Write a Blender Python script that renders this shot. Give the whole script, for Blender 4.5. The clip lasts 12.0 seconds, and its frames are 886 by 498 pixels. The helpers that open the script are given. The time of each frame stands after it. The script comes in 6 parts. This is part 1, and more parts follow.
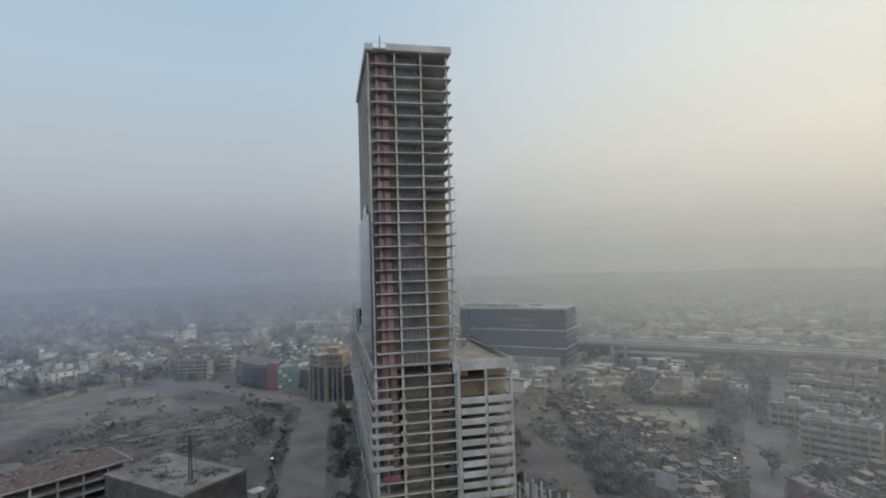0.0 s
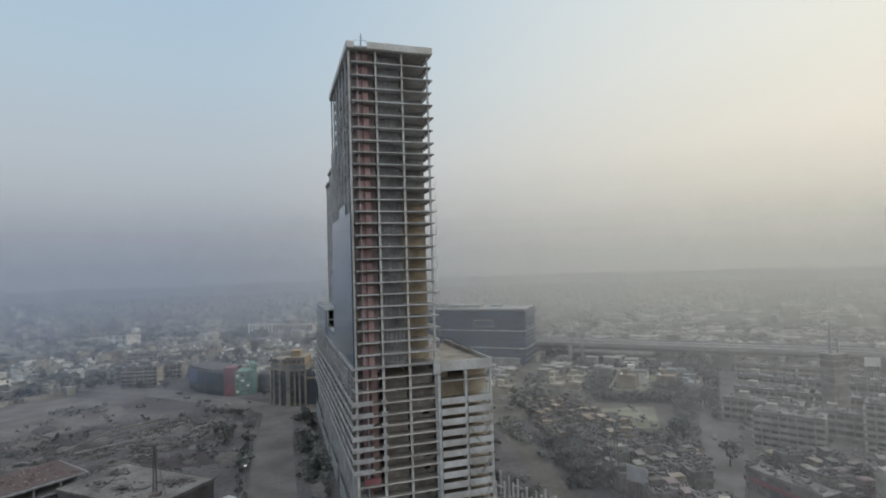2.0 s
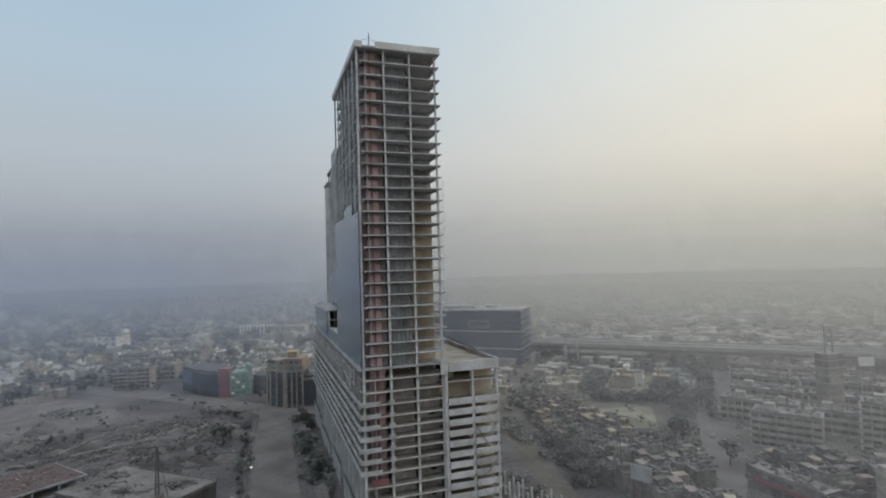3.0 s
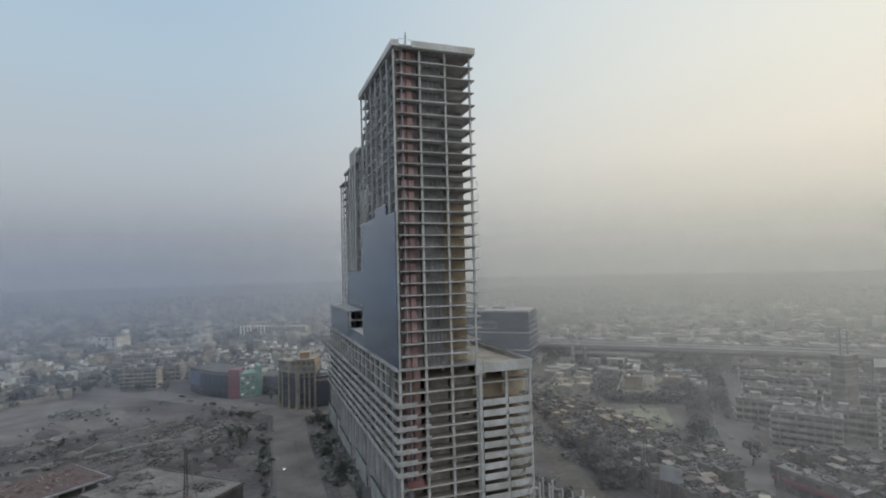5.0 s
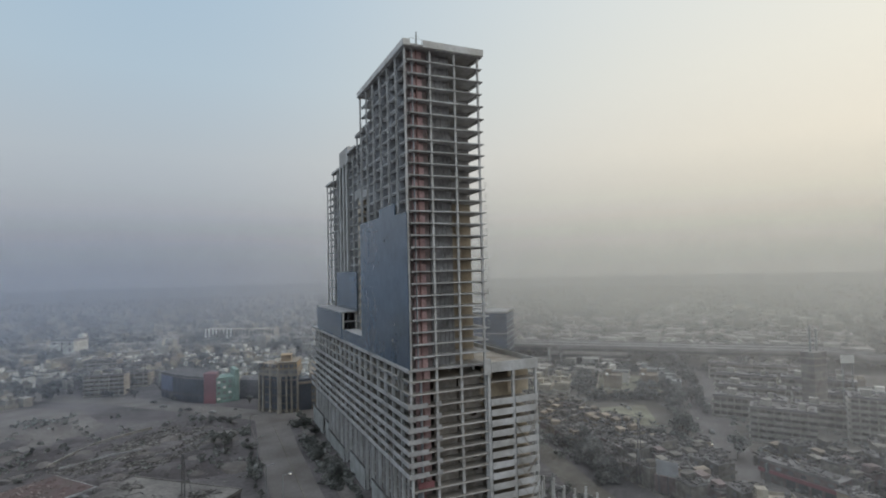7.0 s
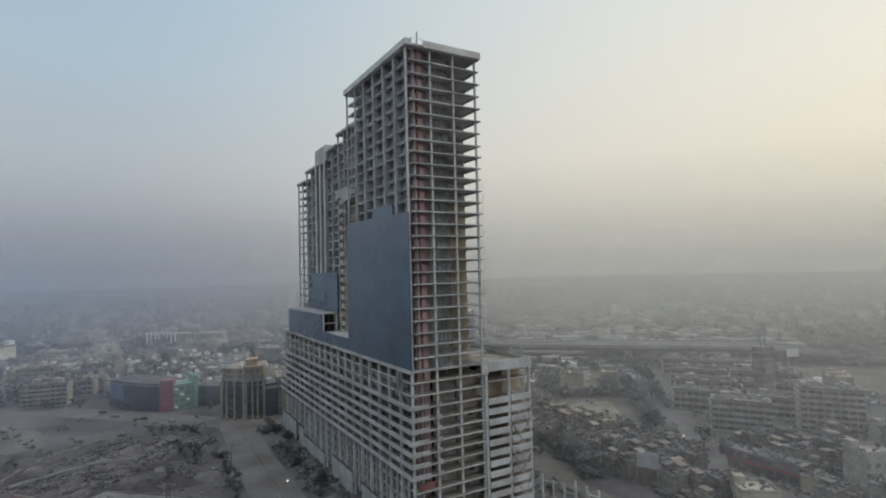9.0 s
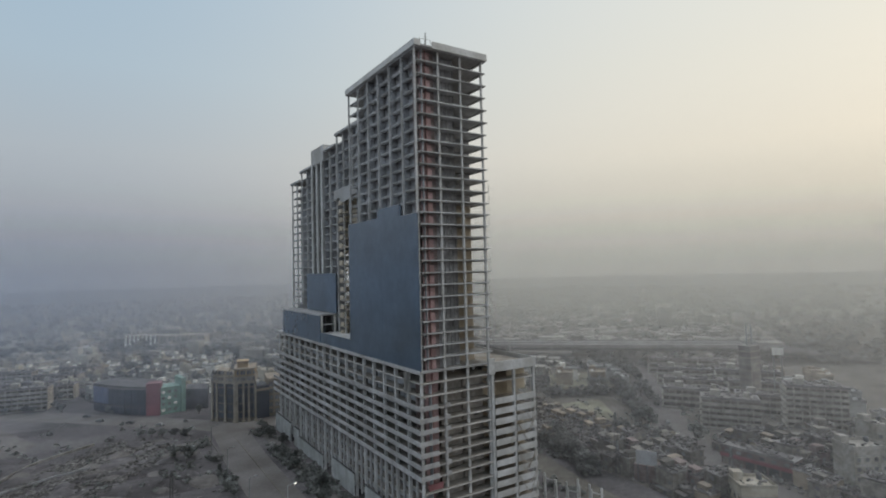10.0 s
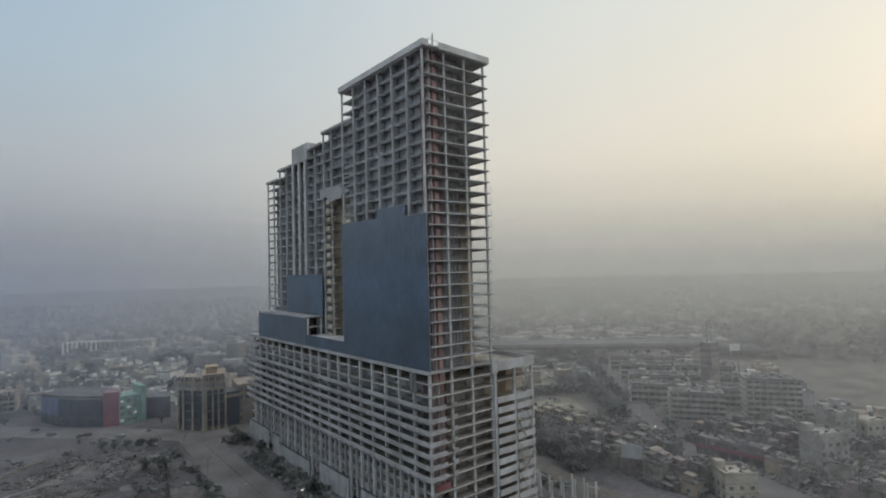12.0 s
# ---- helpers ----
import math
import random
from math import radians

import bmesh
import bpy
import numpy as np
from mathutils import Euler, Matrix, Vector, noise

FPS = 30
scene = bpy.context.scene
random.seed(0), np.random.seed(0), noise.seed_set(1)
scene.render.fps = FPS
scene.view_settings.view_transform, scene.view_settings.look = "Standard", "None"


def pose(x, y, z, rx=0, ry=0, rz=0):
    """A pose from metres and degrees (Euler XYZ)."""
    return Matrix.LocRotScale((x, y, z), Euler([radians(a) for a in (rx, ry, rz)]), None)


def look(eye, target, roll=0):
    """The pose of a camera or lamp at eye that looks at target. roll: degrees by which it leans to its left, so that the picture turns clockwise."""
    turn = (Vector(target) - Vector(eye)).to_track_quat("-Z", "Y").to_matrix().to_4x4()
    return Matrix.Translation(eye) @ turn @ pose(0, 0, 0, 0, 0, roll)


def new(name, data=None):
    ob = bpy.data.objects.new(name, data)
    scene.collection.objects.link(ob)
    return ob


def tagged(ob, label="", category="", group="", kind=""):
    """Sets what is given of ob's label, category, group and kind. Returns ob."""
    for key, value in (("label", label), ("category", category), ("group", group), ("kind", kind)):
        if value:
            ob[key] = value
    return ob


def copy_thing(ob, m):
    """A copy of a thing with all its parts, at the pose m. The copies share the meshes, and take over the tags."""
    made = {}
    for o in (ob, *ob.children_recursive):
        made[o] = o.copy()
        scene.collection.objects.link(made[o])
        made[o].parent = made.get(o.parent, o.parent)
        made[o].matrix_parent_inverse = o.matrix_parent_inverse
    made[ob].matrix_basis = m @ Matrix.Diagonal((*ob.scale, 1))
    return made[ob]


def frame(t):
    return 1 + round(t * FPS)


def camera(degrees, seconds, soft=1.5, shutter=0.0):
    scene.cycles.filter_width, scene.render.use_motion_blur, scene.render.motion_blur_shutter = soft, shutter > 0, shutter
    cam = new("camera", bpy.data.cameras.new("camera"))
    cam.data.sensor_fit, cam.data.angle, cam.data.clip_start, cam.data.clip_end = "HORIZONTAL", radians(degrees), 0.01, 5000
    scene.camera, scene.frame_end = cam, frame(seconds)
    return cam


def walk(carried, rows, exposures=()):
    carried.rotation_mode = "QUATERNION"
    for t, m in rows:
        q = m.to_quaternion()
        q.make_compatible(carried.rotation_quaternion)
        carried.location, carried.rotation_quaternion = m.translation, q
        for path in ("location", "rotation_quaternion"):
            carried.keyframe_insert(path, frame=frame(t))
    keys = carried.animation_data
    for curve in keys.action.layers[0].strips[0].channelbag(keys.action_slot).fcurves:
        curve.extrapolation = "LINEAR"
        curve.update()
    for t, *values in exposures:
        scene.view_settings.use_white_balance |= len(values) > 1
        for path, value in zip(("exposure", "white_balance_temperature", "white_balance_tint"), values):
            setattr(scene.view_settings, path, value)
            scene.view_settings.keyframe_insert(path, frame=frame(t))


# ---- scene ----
cam = camera(79.5, 12.0, soft=1.9)
METRES, EYE, TILT, LEAN, TURN = 82.0, 73.5, 0.0, 0.0, -12.2
ROWS = [
    (0.0, 0.0, 0.0, 0.0, 0.06, 2.04, 1.75),
    (0.5, -0.0253, 0.0004, 0.0006, -1.57, 2.04, 1.76),
    (1.0, -0.0501, 0.0013, 0.001, -2.91, 2.04, 1.76),
    (1.5, -0.0793, 0.0025, 0.001, -4.22, 2.04, 1.77),
    (2.0, -0.1076, 0.0045, 0.0007, -5.35, 2.04, 1.76),
    (2.5, -0.14, 0.0079, 0.0003, -6.18, 2.07, 1.73),
    (3.0, -0.1722, 0.0117, 0.0001, -6.58, 2.11, 1.68),
    (5.0, -0.3198, 0.036, 0.001, -7.49, 2.22, 1.44),
    (5.5, -0.3606, 0.0419, 0.0008, -8.04, 2.26, 1.37),
    (6.0, -0.4006, 0.0488, -0.0001, -8.9, 2.29, 1.34),
    (6.5, -0.4452, 0.0562, -0.0007, -10.36, 2.31, 1.35),
    (7.0, -0.4868, 0.0642, -0.0002, -11.81, 2.31, 1.37),
    (7.5, -0.533, 0.0741, -0.0002, -13.43, 2.32, 1.39),
    (9.5, -0.7257, 0.1253, 0.0035, -19.37, 2.29, 1.43),
    (10.0, -0.7749, 0.141, 0.0039, -20.48, 2.32, 1.41),
    (10.5, -0.8274, 0.1602, 0.0048, -21.51, 2.33, 1.39),
    (11.0, -0.8754, 0.1792, 0.004, -22.52, 2.37, 1.38),
    (11.5, -0.9258, 0.2017, 0.0044, -24.44, 2.37, 1.4),
    (12.0, -0.9682, 0.222, 0.0038, -26.49, 2.38, 1.51),
]
walk(cam, [(t, pose(0, 0, EYE, TILT, LEAN, TURN) @ pose(METRES * x, METRES * y, METRES * z, 90 + pitch, roll, yaw)) for t, x, y, z, yaw, pitch, roll in ROWS],
     exposures=[(0.0, 0.05), (6.0, 0.02), (12.0, -0.1)])

# ---- world and light ----
SUN_AZ = 96.0    # degrees from +y towards +x
SUN_EL = 11.0
COOL = ((0.0, (.285, .305, .34)), (.05, (.35, .375, .415)), (.12, (.42, .455, .50)), (.2, (.46, .515, .565)),
        (.33, (.445, .56, .655)), (.46, (.41, .55, .68)), (.75, (1.0, 1.08, 1.18)), (1.0, (1.12, 1.22, 1.36)))
WARM = ((0.0, (.58, .56, .50)), (.05, (.71, .68, .595)), (.12, (.81, .76, .645)), (.2, (.89, .83, .70)),
        (.33, (.89, .86, .75)), (.46, (.88, .88, .81)), (.75, (1.12, 1.15, 1.16)), (1.0, (1.12, 1.22, 1.36)))


def ramp_node(tree, stops):
    ramp = tree.nodes.new("ShaderNodeValToRGB")
    els = ramp.color_ramp.elements
    while len(els) < len(stops):
        els.new(0.5)
    for el, (p, c) in zip(els, stops):
        el.position, el.color = p, (*c, 1)
    return ramp


def hazy_sky(tree, way):
    """Colour of the smoggy morning sky for a unit direction: dull at the horizon, blue above, warm towards the sun."""
    link = tree.links.new
    sep = tree.nodes.new("ShaderNodeSeparateXYZ")
    link(way, sep.inputs[0])
    dot = tree.nodes.new("ShaderNodeVectorMath")
    dot.operation = "DOT_PRODUCT"
    dot.inputs[1].default_value = (math.sin(radians(SUN_AZ)), math.cos(radians(SUN_AZ)), 0)
    link(way, dot.inputs[0])
    side = tree.nodes.new("ShaderNodeMapRange")
    side.interpolation_type = "SMOOTHSTEP"
    side.inputs["From Min"].default_value, side.inputs["From Max"].default_value = -0.25, 1.02
    link(dot.outputs["Value"], side.inputs["Value"])
    cool, warm = ramp_node(tree, COOL), ramp_node(tree, WARM)
    link(sep.outputs["Z"], cool.inputs[0])
    link(sep.outputs["Z"], warm.inputs[0])
    mix = tree.nodes.new("ShaderNodeMix")
    mix.data_type = "RGBA"
    link(side.outputs["Result"], mix.inputs["Factor"])
    link(cool.outputs[0], mix.inputs["A"])
    link(warm.outputs[0], mix.inputs["B"])
    return mix.outputs["Result"]


world = bpy.data.worlds.new("sky")
world.use_nodes = True
scene.world = world
wt = world.node_tree
wt.nodes.clear()
w_out = wt.nodes.new("ShaderNodeOutputWorld")
w_dir = wt.nodes.new("ShaderNodeTexCoord")
w_haze = wt.nodes.new("ShaderNodeBackground")
w_haze.inputs["Strength"].default_value = 1.0
wt.links.new(hazy_sky(wt, w_dir.outputs["Generated"]), w_haze.inputs["Color"])
w_sky = wt.nodes.new("ShaderNodeTexSky")
w_sky.sky_type = "NISHITA"
w_sky.sun_disc = False
w_sky.sun_elevation, w_sky.sun_rotation = radians(SUN_EL), radians(SUN_AZ)
w_sky.dust_density = 6.0
w_clear = wt.nodes.new("ShaderNodeBackground")
w_clear.inputs["Strength"].default_value = 0.1
wt.links.new(w_sky.outputs[0], w_clear.inputs["Color"])
w_mix = wt.nodes.new("ShaderNodeMixShader")
w_mix.inputs[0].default_value = 0.06
wt.links.new(w_haze.outputs[0], w_mix.inputs[1])
wt.links.new(w_clear.outputs[0], w_mix.inputs[2])
wt.links.new(w_mix.outputs[0], w_out.inputs["Surface"])

sun = new("sun", bpy.data.lights.new("sun", "SUN"))
sun.data.energy, sun.data.angle, sun.data.color = 0.75, radians(14), (1.0, 0.86, 0.66)
sun_way = Vector((math.sin(radians(SUN_AZ)) * math.cos(radians(SUN_EL)), math.cos(radians(SUN_AZ)) * math.cos(radians(SUN_EL)), math.sin(radians(SUN_EL))))
sun.matrix_world = look(sun_way * 500, (0, 0, 0))
scene.view_settings.exposure = 0.0


# ---- materials ----
def surface(name, colour, rough=0.85, metal=0.0, vary=0.25, grain=0.15, big=0.12, small=1.6, bump=0.3, tint=None, each=0.0, ior=1.45, island=0.0, dust=None):
    """A weathered surface: stains at one scale (big, per metre), grain at another (small), relief, a shift from piece to piece, and dust lying on level faces."""
    m = bpy.data.materials.new(name)
    m.use_nodes = True
    t = m.node_tree
    link = t.links.new
    bsdf = t.nodes["Principled BSDF"]
    bsdf.inputs["Roughness"].default_value = rough
    bsdf.inputs["Metallic"].default_value = metal
    bsdf.inputs["IOR"].default_value = ior
    geo = t.nodes.new("ShaderNodeNewGeometry")
    n1, n2 = t.nodes.new("ShaderNodeTexNoise"), t.nodes.new("ShaderNodeTexNoise")
    n1.inputs["Scale"].default_value, n1.inputs["Detail"].default_value = big, 5.0
    n2.inputs["Scale"].default_value, n2.inputs["Detail"].default_value = small, 4.0
    link(geo.outputs["Position"], n1.inputs["Vector"])
    link(geo.outputs["Position"], n2.inputs["Vector"])
    mix = t.nodes.new("ShaderNodeMix")
    mix.data_type = "RGBA"
    tint = tint or tuple(c * (1 - vary) * k for c, k in zip(colour, (1.0, 0.97, 0.92)))
    mix.inputs["A"].default_value = (*tint, 1)
    mix.inputs["B"].default_value = (*(min(1, c * (1 + vary * 0.6)) for c in colour), 1)
    edge = t.nodes.new("ShaderNodeMapRange")
    edge.inputs["From Min"].default_value, edge.inputs["From Max"].default_value = 0.32, 0.68
    link(n1.outputs["Fac"], edge.inputs["Value"])
    link(edge.outputs["Result"], mix.inputs["Factor"])
    if dust:
        up, lying, over = t.nodes.new("ShaderNodeSeparateXYZ"), t.nodes.new("ShaderNodeMapRange"), t.nodes.new("ShaderNodeMix")
        over.data_type = "RGBA"
        link(geo.outputs["Normal"], up.inputs[0])
        lying.inputs["From Min"].default_value, lying.inputs["From Max"].default_value = 0.6, 0.9
        link(up.outputs["Z"], lying.inputs["Value"])
        link(lying.outputs["Result"], over.inputs["Factor"])
        link(mix.outputs["Result"], over.inputs["A"])
        over.inputs["B"].default_value = (*dust, 1)
        mix = over
    val = t.nodes.new("ShaderNodeMapRange")
    val.inputs["From Min"].default_value, val.inputs["From Max"].default_value = 0.25, 0.75
    val.inputs["To Min"].default_value, val.inputs["To Max"].default_value = 1 - grain, 1 + grain
    link(n2.outputs["Fac"], val.inputs["Value"])
    hue = t.nodes.new("ShaderNodeHueSaturation")
    link(mix.outputs["Result"], hue.inputs["Color"])
    last = val.outputs["Result"]
    for amount, node, sock in ((each, "ShaderNodeObjectInfo", "Random"), (island, "ShaderNodeNewGeometry", "Random Per Island")):
        if amount:
            src = t.nodes.new(node)
            span = t.nodes.new("ShaderNodeMapRange")
            span.inputs["To Min"].default_value, span.inputs["To Max"].default_value = 1 - amount, 1 + amount
            link(src.outputs[sock], span.inputs["Value"])
            mul = t.nodes.new("ShaderNodeMath")
            mul.operation = "MULTIPLY"
            link(last, mul.inputs[0])
            link(span.outputs["Result"], mul.inputs[1])
            last = mul.outputs[0]
    link(last, hue.inputs["Value"])
    link(hue.outputs["Color"], bsdf.inputs["Base Color"])
    if bump:
        b = t.nodes.new("ShaderNodeBump")
        b.inputs["Strength"].default_value, b.inputs["Distance"].default_value = bump, 0.15
        link(n2.outputs["Fac"], b.inputs["Height"])
        link(b.outputs["Normal"], bsdf.inputs["Normal"])
    return m


ROOF_DUST = surface("dusty_roof_concrete", (.25, .235, .225), 0.95, vary=0.35, grain=0.2, big=0.12, small=0.9, tint=(.15, .138, .13))
CONCRETE = surface("concrete", (.39, .385, .385), 0.9, vary=0.3, grain=0.15, big=0.1, small=0.8)
PARAPET = surface("pale_parapet_render", (.62, .62, .605), 0.8, vary=0.18, grain=0.1, big=0.15, small=1.1)
CONCRETE_PALE = surface("pale_concrete", (.52, .52, .515), 0.85, vary=0.25, grain=0.12, big=0.15, small=1.1)
SLAB = surface("raw_slab_concrete", (.54, .52, .495), 0.9, vary=0.3, grain=0.18, big=0.12, small=0.7, each=0.1, dust=(.27, .245, .215))
SLAB_DARK = surface("weathered_slab_concrete", (.48, .485, .49), 0.92, vary=0.3, grain=0.18, big=0.12, small=0.7, each=0.12, dust=(.40, .39, .385))
BLOCK = surface("block_masonry", (.40, .41, .43), 0.92, vary=0.3, grain=0.2, big=0.2, small=1.5, each=0.22)
BRICK = surface("red_brick_infill", (.41, .28, .275), 0.92, vary=0.25, grain=0.25, big=0.3, small=2.2, each=0.25)
GREY_BLOCK = surface("bare_grey_blockwork", (.36, .36, .375), 0.93, vary=0.35, grain=0.22, big=0.25, small=1.2, each=0.25)
DULL_BLOCK = surface("bare_brown_blockwork", (.33, .305, .28), 0.93, vary=0.35, grain=0.22, big=0.25, small=1.2, each=0.25)
# brick of the back walls, duller and darker than the panels
BRICK_BACK = surface("dull_back_brick", (.26, .215, .21), 0.93, vary=0.3, grain=0.2, big=0.3, small=2.0, each=0.2)
BRICK_DARK = surface("brown_brick", (.23, .185, .175), 0.92, vary=0.3, grain=0.2, big=0.3, small=2.0, each=0.2)
# ochre plaster; on the stair and corner bay its tone carries sun warmth
PLASTER = surface("ochre_plaster_and_sun_warmth", (.52, .46, .37), 0.9, vary=0.25, grain=0.12, big=0.15, small=1.2, each=0.12)
HOIST_RED = surface("red_painted_steel", (.24, .13, .125), 0.6, vary=0.3, grain=0.2, small=3.0)
GLASS = surface("dark_blue_glazing", (.078, .118, .168), 0.12, vary=0.2, grain=0.1, big=0.06, small=0.5, bump=0.02, each=0.05, ior=1.7)
MULLION = surface("blue_grey_aluminium", (.06, .085, .12), 0.3, metal=0.1, vary=0.1, bump=0.0)
TRANSOM = surface("blue_spandrel_glass", (.09, .134, .188), 0.14, vary=0.2, grain=0.1, big=0.05, small=0.5, bump=0.0, each=0.12, ior=1.8)
STEEL = surface("galvanised_steel", (.30, .31, .31), 0.5, metal=0.5, vary=0.2, bump=0.0)
CLADDING = surface("pale_ribbed_cladding", (.42, .43, .43), 0.7, vary=0.25, grain=0.12, big=0.2, small=1.5, each=0.1)
DIRT = surface("dusty_earth", (.128, .117, .115), 0.97, vary=0.4, grain=0.32, big=0.035, small=0.5, bump=0.6, tint=(.066, .060, .060))
SAND = surface("pale_sandy_earth", (.165, .151, .142), 0.97, vary=0.3, grain=0.25, big=0.08, small=0.6, bump=0.5)
ASPHALT = surface("dusty_asphalt", (.168, .155, .146), 0.92, vary=0.25, grain=0.12, big=0.08, small=0.9, bump=0.2)
GRASS = surface("dry_grass", (.255, .245, .18), 0.95, vary=0.35, grain=0.3, big=0.06, small=0.7, bump=0.5)
LEAF = surface("dusty_foliage", (.235, .24, .228), 0.85, vary=0.35, grain=0.25, big=0.3, small=1.5, bump=0.0, each=0.3, island=0.35)
def let_through(m, amount):
    """Thin leaves pass part of the light."""
    t = m.node_tree
    bsdf = t.nodes["Principled BSDF"]
    thin, mix = t.nodes.new("ShaderNodeBsdfTranslucent"), t.nodes.new("ShaderNodeMixShader")
    t.links.new(bsdf.inputs["Base Color"].links[0].from_socket, thin.inputs["Color"])
    mix.inputs[0].default_value = amount
    t.links.new(bsdf.outputs[0], mix.inputs[1])
    t.links.new(thin.outputs[0], mix.inputs[2])
    t.links.new(mix.outputs[0], t.nodes["Material Output"].inputs["Surface"])


let_through(LEAF, 0.5)
DECK_DUST = surface("dusty_roof_deck", (.20, .187, .17), 0.95, vary=0.4, grain=0.25, big=0.1, small=0.9, tint=(.11, .10, .095))
PALE_EARTH = surface("pale_yard_earth", (.18, .166, .143), 0.97, vary=0.3, grain=0.25, big=0.08, small=0.6, bump=0.5)
BLOCK_WALL = surface("drab_block_render", (.355, .32, .275), 0.88, vary=0.3, grain=0.12, big=0.2, small=1.0, each=0.15)
# dark brown that paints recess shade; also used on floor bands and far windows
LOGGIA = surface("dark_trim_and_recess_shade", (.17, .155, .135), 0.9, vary=0.4, grain=0.2, big=0.5, small=1.5, each=0.3)
SLUM = surface("grimy_house_render", (.215, .20, .175), 0.92, vary=0.4, grain=0.25, big=0.35, small=1.6, each=0.35)
# dark wall render; on bridge girders and frame interior it is painted shade
DARK_WALL = surface("dark_render_and_shade", (.13, .125, .128), 0.9, vary=0.35, grain=0.15, big=0.2, small=1.0)
EARTH_MID = surface("grey_trodden_earth", (.15, .138, .118), 0.97, vary=0.35, grain=0.3, big=0.06, small=0.5, bump=0.5)
DARK_SOIL = surface("dark_damp_soil", (.085, .075, .076), 0.95, vary=0.4, grain=0.3, big=0.09, small=0.6, bump=0.6)
LIMEWASH = surface("weathered_limewash", (.37, .35, .315), 0.88, vary=0.3, grain=0.15, big=0.25, small=1.0)
BARK = surface("bark", (.15, .135, .12), 0.95, vary=0.3)
RUBBLE = surface("rubble", (.175, .165, .155), 0.95, vary=0.4, grain=0.3, big=0.2, small=1.0, island=0.6)
WHITE = surface("white_paint", (.80, .785, .725), 0.8, vary=0.22, grain=0.1, big=0.2, small=1.0, each=0.18)
CREAM = surface("cream_paint", (.43, .395, .325), 0.85, vary=0.25, grain=0.1, big=0.2, small=1.0, each=0.2)
GREY_PAINT = surface("grey_render", (.32, .32, .31), 0.88, vary=0.3, grain=0.12, big=0.2, small=1.0, each=0.25)
TAN = surface("tan_render", (.335, .285, .225), 0.88, vary=0.3, grain=0.12, big=0.2, small=1.0, each=0.2)
YELLOW = surface("ochre_yellow_paint", (.40, .30, .19), 0.85, vary=0.25, grain=0.12, big=0.2, small=1.0)
STONE = surface("beige_stone", (.31, .275, .23), 0.85, vary=0.25, grain=0.12, big=0.2, small=1.0)
PANE = surface("window_pane", (.22, .22, .225), 0.2, vary=0.2, grain=0.05, bump=0.0, each=0.3, ior=1.55)
RED = surface("red_cladding", (.27, .12, .13), 0.6, vary=0.2, grain=0.1)
GREEN = surface("mint_green_cladding", (.24, .36, .31), 0.65, vary=0.25, grain=0.12, big=0.3)
BLUE = surface("blue_cladding", (.15, .18, .27), 0.6, vary=0.25, grain=0.1)
NAVY = surface("dark_screen_facade", (.075, .085, .105), 0.35, vary=0.25, grain=0.1)
OFFICE = surface("slate_blue_glazing", (.06, .09, .14), 0.25, vary=0.25, grain=0.12, bump=0.02, each=0.22, ior=1.45)
TIN = surface("weathered_tin_sheet", (.225, .215, .205), 0.7, metal=0.15, vary=0.45, grain=0.25, big=0.5, small=2.0, each=0.45, tint=(.19, .15, .13))
TARP = surface("faded_tarpaulin", (.23, .225, .215), 0.8, vary=0.3, each=0.35)
SHEETING = surface("pale_sheeting", (.38, .38, .38), 0.8, vary=0.2)
RED_DEBRIS = surface("brick_dust_roof", (.10, .068, .066), 0.95, vary=0.4, grain=0.3, big=0.2, small=1.0, tint=(.11, .09, .08))
BOARD = surface("faded_billboard_skin", (.40, .41, .42), 0.6, vary=0.15, grain=0.08, big=0.3)
DARK_STEEL = surface("dark_steel", (.14, .14, .14), 0.6, metal=0.3, bump=0.0)
FAR_CITY = surface("far_city_walls", (.32, .305, .275), 0.9, vary=0.3, grain=0.2, big=0.03, small=0.3, bump=0.0, island=0.42)

LAMP = bpy.data.materials.new("lamp_glow")
LAMP.use_nodes = True
LAMP.node_tree.nodes["Principled BSDF"].inputs["Emission Color"].default_value = (1.0, .93, .78, 1)
LAMP.node_tree.nodes["Principled BSDF"].inputs["Emission Strength"].default_value = 2.6

